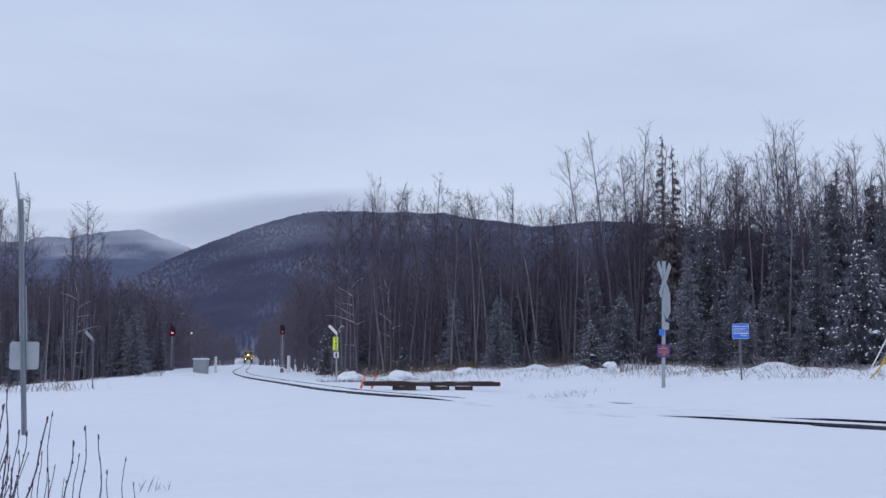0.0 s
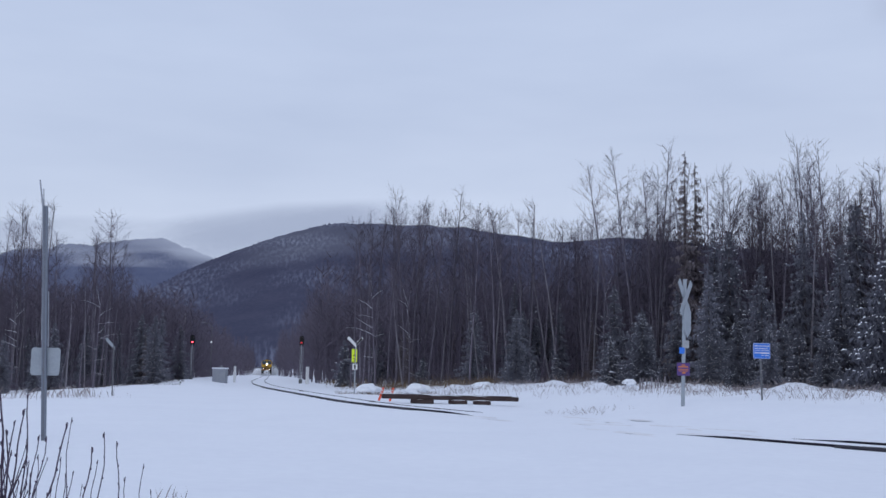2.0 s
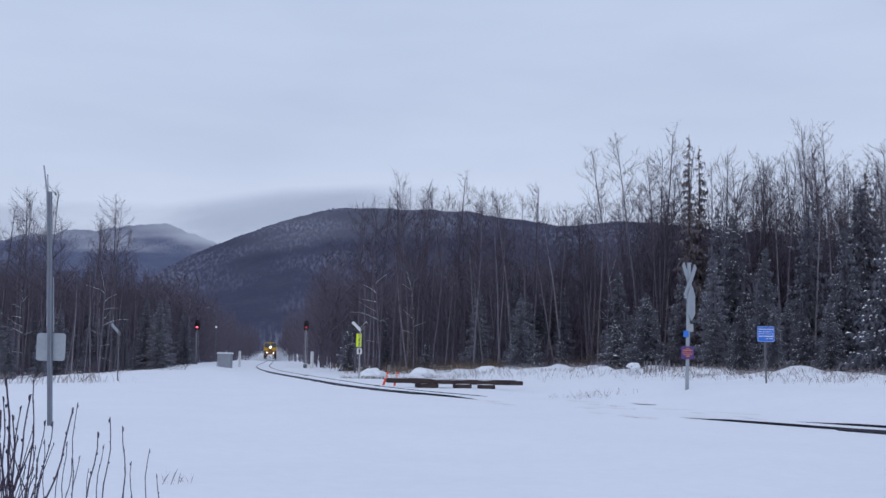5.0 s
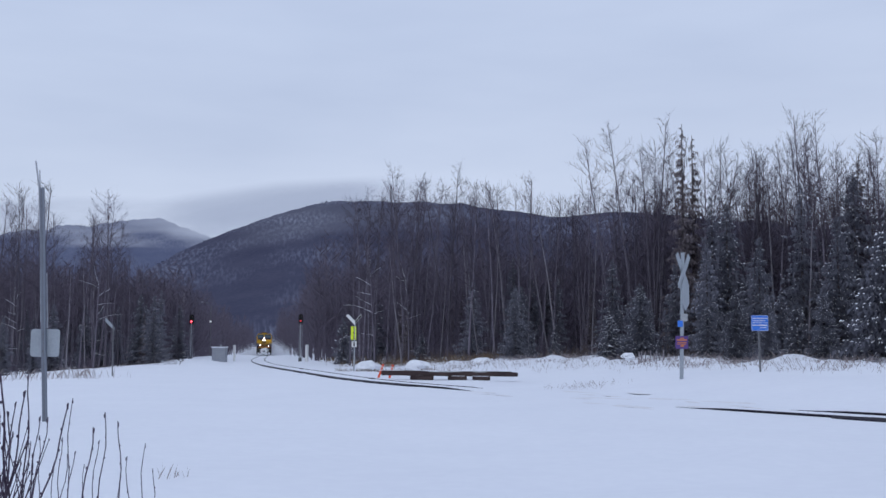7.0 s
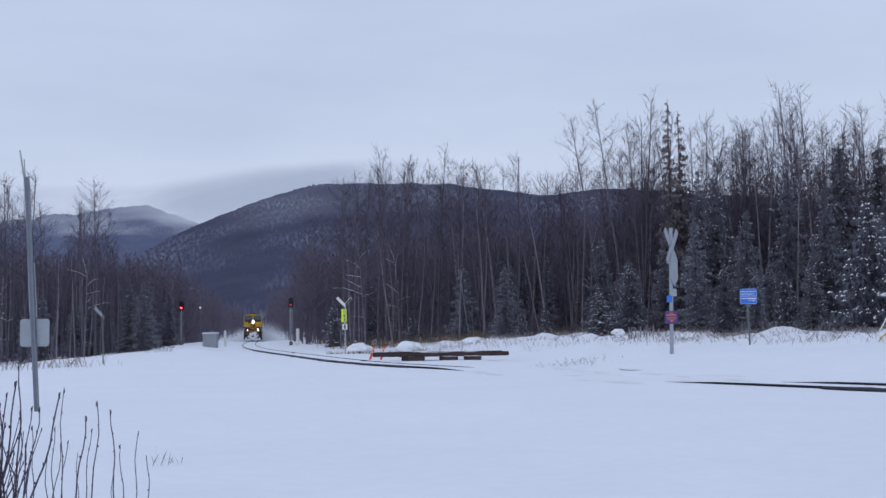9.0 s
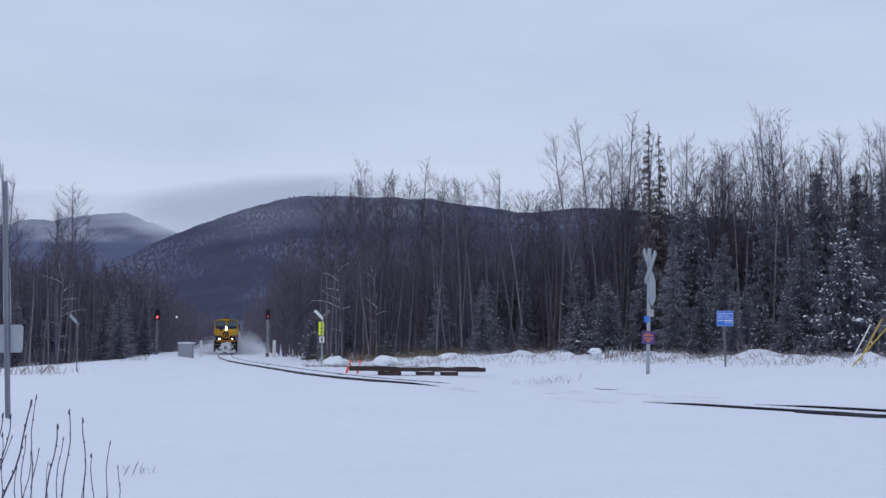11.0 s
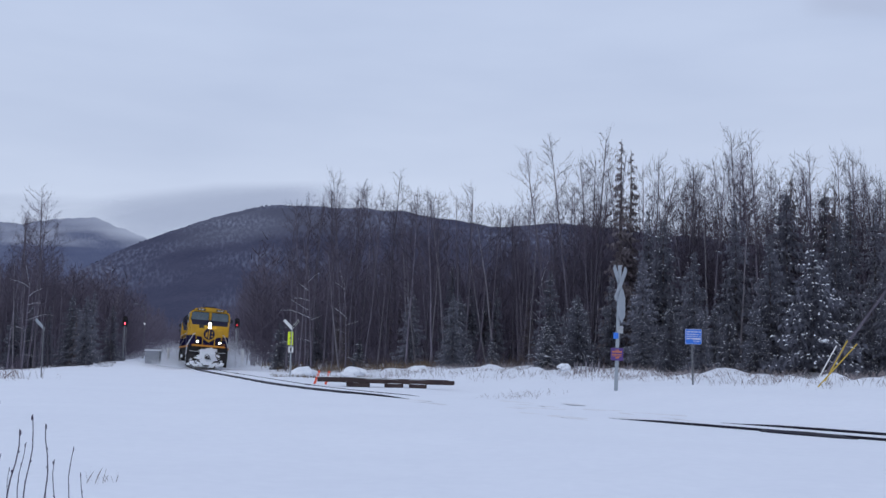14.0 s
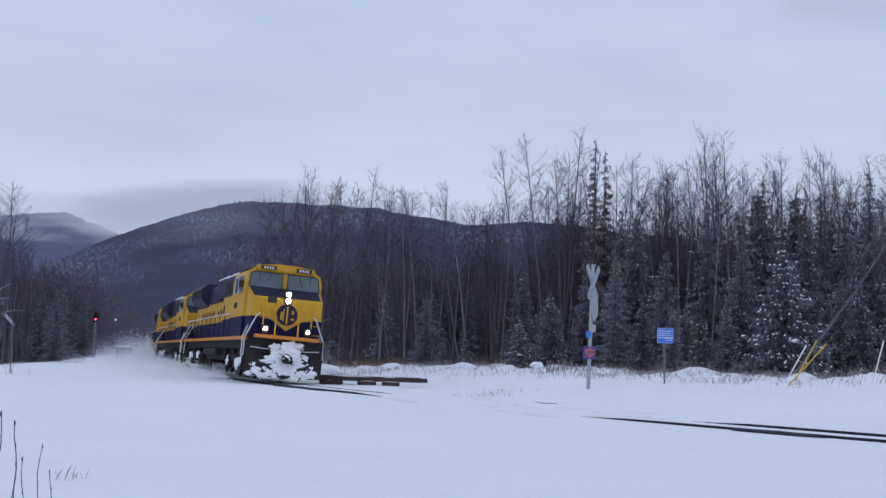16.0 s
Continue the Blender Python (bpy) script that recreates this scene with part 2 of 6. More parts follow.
def lump(bm, centre, size, seed, rough=0.35, detail=2):
    """An uneven rounded heap."""
    made = bmesh.ops.create_icosphere(bm, subdivisions=detail, radius=1.0)["verts"]
    for v in made:
        d = 1 + rough * noise.noise(v.co * 1.7 + Vector((seed * 3.1, seed, 0)))
        v.co = Vector((v.co.x * size[0] * d, v.co.y * size[1] * d, v.co.z * size[2] * d)) + Vector(centre)
    return bm


# ---- the line of the track ----
TRACK = [(-92.5, 500.0), (-66.8, 360.0), (-51.8, 277.0), (-33.6, 177.0), (-21.0, 109.0), (-14.5, 80.5), (-9.0, 60.5), (-6.7, 52.4), (-4.95, 46.2), (-1.9, 37.6), (1.3, 31.4), (5.75, 23.2), (8.35, 19.4), (14.5, 11.5), (24.0, 1.5), (40.0, -12.0)]


def spline(points, step):
    """A smooth line through points, cut in equal steps: rows of x, y."""
    p = np.array(points)
    s = np.concatenate([[0], np.cumsum(np.linalg.norm(np.diff(p, axis=0), axis=1))])
    n = len(p)
    A, r = np.zeros((n, n)), np.zeros((n, 2))
    A[0, 0] = A[-1, -1] = 1
    h = np.diff(s)
    for i in range(1, n - 1):
        A[i, i - 1:i + 2] = h[i - 1], 2 * (h[i - 1] + h[i]), h[i]
        r[i] = 6 * ((p[i + 1] - p[i]) / h[i] - (p[i] - p[i - 1]) / h[i - 1])
    m = np.linalg.solve(A, r)
    t = np.arange(0, s[-1], step)
    i = np.clip(np.searchsorted(s, t, "right") - 1, 0, n - 2)
    a, b, hh = (s[i + 1] - t)[:, None], (t - s[i])[:, None], h[i][:, None]
    return (m[i] * a**3 + m[i + 1] * b**3) / (6 * hh) + (p[i] / hh - m[i] * hh / 6) * a + (p[i + 1] / hh - m[i + 1] * hh / 6) * b


LINE = spline(TRACK, 0.5)
for _ in range(60):
    LINE[1:-1] = LINE[1:-1] * 0.5 + (LINE[:-2] + LINE[2:]) * 0.25
ALONG = np.concatenate([[0], np.cumsum(np.linalg.norm(np.diff(LINE, axis=0), axis=1))])


def smooth(a, b, v):
    v = np.clip((np.asarray(v, float) - a) / (b - a), 0, 1)
    return v * v * (3 - 2 * v)


def track_at(s):
    """Place and heading of the track after s metres."""
    x, y = np.interp(s, ALONG, LINE[:, 0]), np.interp(s, ALONG, LINE[:, 1])
    dx = np.interp(s + 1, ALONG, LINE[:, 0]) - np.interp(s - 1, ALONG, LINE[:, 0])
    dy = np.interp(s + 1, ALONG, LINE[:, 1]) - np.interp(s - 1, ALONG, LINE[:, 1])
    return x, y, math.atan2(dy, dx)


def cant(y):
    """The tilt of the track in the curve, degrees: the outer rail is raised."""
    return 3.2 * float(smooth(150, 105, y) * smooth(26, 36, y))


def beside(x, y):
    """How far a place lies to the far side (+) or the near side (-) of the track."""
    x, y = np.asarray(x, float), np.asarray(y, float)
    tx = np.interp(-y, -LINE[:, 1], LINE[:, 0])
    k = np.interp(-y, -LINE[1:, 1], np.diff(LINE[:, 0]) / np.diff(LINE[:, 1]))
    return (x - tx) / np.sqrt(1 + k * k)


def wave(x, y, size, seed):
    """Smooth rolling noise out of a few sines, about -1 to 1."""
    g = np.random.RandomState(seed)
    out = 0
    for i in range(5):
        a, f, ph = g.uniform(0, 6.28), g.uniform(0.6, 1.8) / size, g.uniform(0, 6.28)
        out = out + np.sin((np.cos(a) * x + np.sin(a) * y) * f * 6.28 + ph + 1.3 * np.sin((np.sin(a) * x - np.cos(a) * y) * f * 3 + ph))
    return out / 3.2


def ground_z(x, y):
    """The height of the snow."""
    x, y = np.asarray(x, float), np.asarray(y, float)
    u = beside(x, y)
    near = smooth(2.2, 5.5, np.abs(u))
    z = -0.03 - 0.018 * smooth(31, 27, y) + 0.05 * near * wave(x, y, 9, 3) + 0.03 * near * wave(x, y, 3.1, 4)
    right = smooth(0.0, 5.0, u - 2.0 - 4.5 * smooth(35, 42, y))
    z = z + right * (0.50 * smooth(75, 45, y) + 0.22 * smooth(45, 70, y))
    close = smooth(44, 54, y)
    berm = smooth(0, 1, (u - 8 + 2.0 * close) / (9 - 3.0 * close)) * smooth(26, 19, u) * smooth(20, 34, y) * smooth(130, 95, y)
    z = z + berm * (0.34 + 0.20 * wave(x, y, 5.0, 5) + 0.15 * wave(x, y, 2.1, 6) + 0.06 * wave(x, y, 0.9, 7))
    left = smooth(-7, -22, u) * smooth(35, 60, y)
    z = z - 0.78 * left + 0.10 * left * wave(x, y, 7, 8)
    z = z + 0.28 * smooth(-3, -5.5, u) * smooth(-13, -7, u) * smooth(60, 85, y) * smooth(200, 130, y)
    return z


# ---- ground, hills, clouds ----
def make_ground():
    front = np.radians(np.arange(-36, 37, 0.45))
    back = np.radians(np.concatenate([np.arange(40, 320, 8.0)]))
    ang = np.concatenate([front, back])
    rad = np.concatenate([[0.3, 1.0, 2.0, 3.0], np.geomspace(4, 160, 190), np.geomspace(170, 4600, 30)])
    A, R = np.meshgrid(ang, rad)
    X, Y = R * np.sin(A), R * np.cos(A)
    Z = ground_z(X, Y)
    Z = np.where(R > 400, -0.4, Z)
    n, k = len(rad), len(ang)
    verts = np.stack([X, Y, Z], -1).reshape(-1, 3).tolist()
    faces = [(i * k + j, (i + 1) * k + j, (i + 1) * k + (j + 1) % k, i * k + (j + 1) % k) for i in range(n - 1) for j in range(k)]
    faces.append(tuple(range(k)))
    ob = raw("ground", verts, faces, SNOW, smooth=True)
    me = ob.data
    me.flip_normals()
    return tagged(ob, "smooth undisturbed white snow cover over flat ground", "snow", kind="structure")


def ridge(name, rows, near, far, material, seed, label, rough=5.0):
    """A wooded hill: its skyline is given as rows of bearing and slope."""
    b = np.linspace(rows[0][0], rows[-1][0], 260)
    e = np.interp(b, [r[0] for r in rows], [r[1] for r in rows])
    for _ in range(3):
        e[1:-1] = (e[:-2] + 2 * e[1:-1] + e[2:]) / 4
    v = np.linspace(0, 1.35, 70)
    B, V = np.meshgrid(b, v)
    E = np.tile(e, (len(v), 1))
    Y = near + (far - near) * V
    H = E * far * np.where(V < 1, smooth(-0.15, 1.0, V) ** 1.1, 1 - 0.6 * (V - 1))
    X = B * Y
    H = H + rough * (wave(X, Y, 210, seed) + 0.5 * wave(X, Y, 60, seed + 1)) * np.clip(V, 0, 1) - 3
    k = len(b)
    verts = np.stack([X, Y, H], -1).reshape(-1, 3).tolist()
    faces = [(i * k + j, i * k + j + 1, (i + 1) * k + j + 1, (i + 1) * k + j) for i in range(len(v) - 1) for j in range(k - 1)]
    ob = raw(name, verts, faces, material, smooth=True)
    # the slope's own measure: metres across and metres up
    uv = ob.data.uv_layers.new(name="UVMap")
    across, up = (B * far).ravel(), H.ravel()
    for lp in ob.data.loops:
        uv.data[lp.index].uv = (across[lp.vertex_index], up[lp.vertex_index])
    # a fringe of tree tops and open snowy clearings over the slope
    g = np.random.RandomState(seed)
    tv, tf = [], []
    flat = np.array(verts)
    quads = np.array(faces)
    for q in g.randint(45 * (k - 1), 53 * (k - 1), 4000):
        c = flat[quads[q]].mean(0) + g.uniform(-4, 4, 3) * (1, 1, 0)
        h, w = g.uniform(0.5, 3.0), g.uniform(1.0, 2.5)
        o = len(tv)
        tv += [(c[0] - w, c[1] - 1, c[2] - 2), (c[0] + w, c[1] - 1, c[2] - 2), (c[0], c[1] + w, c[2] - 2), (c[0] + g.uniform(-1, 1), c[1], c[2] + h)]
        tf += [(o, o + 1, o + 3), (o + 1, o + 2, o + 3), (o + 2, o, o + 3)]
    woods = raw("far_woods", tv, tf, FARWOOD)
    tagged(woods, "distant dark leafless and spruce woods covering a hillside", "woods", kind="stuff")
    return tagged(ob, label, "hill", kind="structure")


def hill_material(name, color, other):
    m = mat(name, color, 0.95, other=other, scale=0.02, amount=1.0, fine=0.25, spec=0.03)
    n, l = m.node_tree.nodes, m.node_tree.links
    b = n["Principled BSDF"]
    src = b.inputs["Base Color"].links[0].from_socket
    co, mp = n.new("ShaderNodeTexCoord"), n.new("ShaderNodeMapping")
    mp.inputs["Scale"].default_value = (1.0, 0.62, 1.0)
    mp.inputs["Rotation"].default_value = (0, 0, radians(-14))
    big, fine = n.new("ShaderNodeTexNoise"), n.new("ShaderNodeTexNoise")
    big.inputs["Scale"].default_value, fine.inputs["Scale"].default_value = 0.010, 0.20
    big.inputs["Detail"].default_value, fine.inputs["Detail"].default_value = 5, 2
    l.new(co.outputs["UV"], mp.inputs[0])
    slant = n.new("ShaderNodeMapping")
    slant.inputs["Rotation"].default_value, slant.inputs["Scale"].default_value = (0, 0, radians(-32)), (0.45, 1.5, 1.0)
    l.new(co.outputs["UV"], slant.inputs[0])
    l.new(slant.outputs[0], big.inputs["Vector"])
    l.new(mp.outputs[0], fine.inputs["Vector"])
    r1, r2, mul, mix = n.new("ShaderNodeMapRange"), n.new("ShaderNodeMapRange"), n.new("ShaderNodeMath"), n.new("ShaderNodeMix")
    r1.inputs["From Min"].default_value, r1.inputs["From Max"].default_value = 0.42, 0.66
    r2.inputs["From Min"].default_value, r2.inputs["From Max"].default_value = 0.42, 0.68
    mul.operation = "MULTIPLY"
    l.new(big.outputs["Fac"], r1.inputs["Value"])
    l.new(fine.outputs["Fac"], r2.inputs["Value"])
    l.new(r1.outputs[0], mul.inputs[0])
    l.new(r2.outputs[0], mul.inputs[1])
    mix.data_type = "RGBA"
    mix.inputs["B"].default_value = (0.20, 0.215, 0.285, 1)
    l.new(mul.outputs[0], mix.inputs["Factor"])
    l.new(src, mix.inputs["A"])
    l.new(mix.outputs["Result"], b.inputs["Base Color"])
    return m


# blue-grey base colours with the haze of distance painted into them
FARWOOD = mat("hazy_far_trees", (0.050, 0.054, 0.084), 0.95, other=(0.066, 0.068, 0.096), scale=0.02, amount=1.0, spec=0.03)
HAZY_HILLSIDE = hill_material("hazy_wooded_hillside", (0.054, 0.057, 0.094), (0.074, 0.075, 0.114))
# paler and bluer than the nearer hill, for more haze
HAZY_FAR_SIDE = hill_material("hazy_far_hillside", (0.10, 0.115, 0.185), (0.125, 0.14, 0.21))
make_ground()
ridge("hill", [(-0.47, 0.01), (-0.38, 0.035), (-0.316, 0.068), (-0.267, 0.092), (-0.235, 0.106), (-0.197, 0.122), (-0.143, 0.135), (-0.10, 0.141), (-0.045, 0.139), (0.009, 0.137), (0.047, 0.131), (0.10, 0.125), (0.15, 0.131), (0.20, 0.127), (0.28, 0.12), (0.45, 0.11), (0.7, 0.08)], 650, 1700, HAZY_HILLSIDE, 11, "long wooded hill with snowy clearings, its top in low cloud")
ridge("hill_far", [(-0.75, 0.08), (-0.47, 0.105), (-0.36, 0.119), (-0.316, 0.123), (-0.285, 0.121), (-0.25, 0.109), (-0.18, 0.09), (0.0, 0.06)], 1800, 3000, HAZY_FAR_SIDE, 23, "higher wooded mountain far off, half hidden in cloud", 10.0)


def cloud_bank(y, b0, b1, low, high, material, label, bulge=40.0):
    """A soft curved bank of cloud between two rising lines, given as slopes seen from the crossing."""
    me = bpy.data.meshes.new("cloud_bank")
    nx, nz = 30, 8
    verts = []
    for j in range(nz + 1):
        for i in range(nx + 1):
            b = b0 + (b1 - b0) * i / nx
            lo, hi = np.interp(i / nx, np.linspace(0, 1, len(low)), low), np.interp(i / nx, np.linspace(0, 1, len(high)), high)
            d = y - bulge * math.sin(math.pi * i / nx) - bulge * math.sin(math.pi * j / nz)
            verts.append((b * d, d, 1.2 + d * (lo + (hi - lo) * j / nz)))
    faces = [(j * (nx + 1) + i, j * (nx + 1) + i + 1, (j + 1) * (nx + 1) + i + 1, (j + 1) * (nx + 1) + i) for j in range(nz) for i in range(nx)]
    me.from_pydata(verts, [], faces)
    uv = me.uv_layers.new(name="UVMap")
    for lp in me.loops:
        i, j = lp.vertex_index % (nx + 1), lp.vertex_index // (nx + 1)
        uv.data[lp.index].uv = (i / nx, j / nz)
    me.materials.append(material)
    me.shade_smooth()
    ob = new("cloud_bank", me)
    ob.visible_shadow = False
    return tagged(ob, label, "cloud", kind="structure")


# daylight on the clouds is given as their own emission
CLOUD = misty("cloud_grey", (0.375, 0.438, 0.60), 0.62, 0.007, 0.12, 0.62, (0.45, 0.45, 1.5), 1.0)
CLOUD_PALE = misty("cloud_pale", (0.41, 0.475, 0.64), 0.5, 0.010, 0.30, 0.62, (0.6, 0.6, 2.4), 1.0)
CLOUD_THIN = misty("cloud_thin", (0.40, 0.455, 0.61), 0.42, 0.007, 0.15, 0.62, (0.45, 0.45, 1.5), 1.0)
CLOUD_VEIL = misty("cloud_veil", (0.40, 0.46, 0.62), 0.09, 0.008, 0.20, 0.62, (0.45, 0.45, 1.5), 1.0)
RIDGE_CLOUD = "soft grey bank of low cloud over the ridge"
cloud_bank(1860, -0.36, 0.00, (0.120, 0.114, 0.120, 0.128, 0.132), (0.134, 0.153, 0.166, 0.171, 0.170), CLOUD, RIDGE_CLOUD)
cloud_bank(1820, -0.33, -0.03, (0.116, 0.106, 0.112, 0.124, 0.130), (0.132, 0.148, 0.160, 0.166, 0.166), CLOUD, RIDGE_CLOUD)
cloud_bank(1790, -0.30, -0.07, (0.104, 0.100, 0.110, 0.122, 0.128), (0.126, 0.140, 0.153, 0.160, 0.160), CLOUD, RIDGE_CLOUD)
cloud_bank(1100, -0.24, 0.04, (0.088, 0.100, 0.112, 0.116, 0.118), (0.132, 0.152, 0.164, 0.168, 0.166), CLOUD_VEIL, "thin veil of cloud drifting over the ridge")
cloud_bank(1900, -0.40, -0.20, (0.096, 0.097, 0.096, 0.090), (0.116, 0.118, 0.120, 0.122), CLOUD_PALE, "pale cloud lying in the valley before the mountain")
cloud_bank(1930, -0.60, -0.26, (0.100, 0.104, 0.106, 0.112), (0.140, 0.146, 0.150, 0.150), CLOUD, "soft grey cloud on the mountain top")
cloud_bank(2600, 0.385, 0.53, (0.345, 0.348, 0.352), (0.41, 0.41, 0.41), CLOUD_THIN, "small darker cloud high in the overcast")


# ---- trees ----
class Wood:
    """Collects tapered limbs as plain vertex and face lists."""

    def __init__(self, seed):
        self.g, self.v, self.f = np.random.RandomState(seed), [], []

    def limb(self, pts, r0, r1, sides):
        pts = np.asarray(pts, float)
        n = len(pts)
        d = np.gradient(pts, axis=0)
        d /= np.linalg.norm(d, axis=1)[:, None] + 1e-9
        s = np.cross(d, (0.31, 0.17, 0.93) if abs(d[0][2]) < 0.8 else (0.95, 0.2, 0.1))
        s /= np.linalg.norm(s, axis=1)[:, None] + 1e-9
        u = np.cross(d, s)
        o = len(self.v)
        for i in range(n):
            w = r0 + (r1 - r0) * i / (n - 1)
            for k in range(sides):
                a = 2 * math.pi * k / sides
                self.v.append(tuple(pts[i] + (s[i] * math.cos(a) + u[i] * math.sin(a)) * w))
        for i in range(n - 1):
            for k in range(sides):
                a, b = o + i * sides + k, o + i * sides + (k + 1) % sides
                self.f.append((a, b, b + sides, a + sides))

    def ribbon(self, pts, r):
        """A twig too fine to show its roundness: a flat blade that runs to a point."""
        o, n = len(self.v), len(pts)
        a = self.g.uniform(0, 6.28)
        c, d = math.cos(a) * r, math.sin(a) * r
        for i, p in enumerate(pts[:-1]):
            q = 1 - 0.5 * i / (n - 1)
            self.v += [(p[0] - c * q, p[1] - d * q, p[2] - r * 0.4 * q), (p[0] + c * q, p[1] + d * q, p[2] + r * 0.4 * q)]
        self.v.append(tuple(pts[-1]))
        for i in range(n - 2):
            b = o + i * 2
            self.f.append((b, b + 1, b + 3, b + 2))
        b = o + (n - 2) * 2
        self.f.append((b, b + 1, b + 2))

    def bend(self, start, way, length, n, wander, lift=0.0):
        """Points of a limb that wanders and lifts."""
        p, d, out = np.array(start, float), np.array(way, float), [np.array(start, float)]
        for _ in range(n):
            d = d + self.g.normal(0, wander, 3) + (0, 0, lift)
            d /= np.linalg.norm(d)
            p = p + d * length / n
            out.append(p.copy())
        return out


def bare_tree(seed, height, lean, material, low, spread, count, label, arch=0.0):
    """A leafless tree: a straight tapering trunk, many fine rising limbs, and a haze of twigs."""
    w = Wood(seed)
    g = w.g
    r = height * 0.0068
    trunk = w.bend((0, 0, -0.3), (lean, g.normal(0, 0.02), 1), height, 10, 0.025, 0.03)
    w.limb(trunk, r, r * 0.15, 6)
    tree = tagged(new("bare_tree"), label, "tree", "bare trees of the wood")
    raw("trunk", w.v, w.f, material, tree, True)
    w.v, w.f = [], []
    trunk = np.array(trunk)
    lined = []
    for i in range(count):
        q = low + (0.99 - low) * ((i + g.rand()) / count) ** 0.85
        if i % 9 == 0:
            q = g.uniform(0.12, low)
        at = np.array([np.interp(q, np.linspace(0, 1, len(trunk)), trunk[:, c]) for c in range(3)])
        a = g.uniform(0, 6.28)
        crown = np.clip((q - low) / (1 - low), 0, 1)
        full = 0.25 + 0.75 * math.sin(math.pi * min(1.0, 0.28 + 0.72 * crown)) if q > low else 0.55
        length = height * spread * full * g.uniform(0.45, 1.15) + 0.25
        up = g.uniform(0.25, 1.0) + 0.55 * crown if q > low else g.uniform(-0.25, 0.4)
        way = np.array([math.cos(a), math.sin(a), up])
        way /= np.linalg.norm(way)
        pts = w.bend(at, way, length, 4, 0.13, 0.05 - arch * (1.0 if q < 0.8 else 0.2))
        rb = min(max(r * 0.28 * (1.1 - q), 0.007), 0.024)
        w.limb(pts, rb, 0.004, 3)
        if arch and q < 0.7 and g.rand() < 0.4:
            lined.append(pts[:3 + g.randint(2)])
        for j in range(int(4 + length * 8)):
            k = g.randint(0, 4)
            run = pts[k + 1] - pts[k]
            st = pts[k] + run * g.uniform(0.2, 1.0)
            tw = run / (np.linalg.norm(run) + 1e-9) + g.normal(0, 0.75, 3) + (0, 0, 0.10 - arch)
            sub = w.bend(st, tw / np.linalg.norm(tw), g.uniform(0.15, 0.45) + length * g.uniform(0.08, 0.25), 2, 0.2, 0.03)
            w.ribbon(sub, 0.0070)
    raw("crown", w.v, w.f, TWIG, tree)
    if lined:
        w.v, w.f = [], []
        for pts in lined:
            w.limb([p + (0, 0, 0.016) for p in pts], 0.012, 0.005, 3)
        tagged(raw("snow_line", w.v, w.f, SNOW_CAP, tree), "thin line of snow along the boughs", kind="stuff")
    return tree


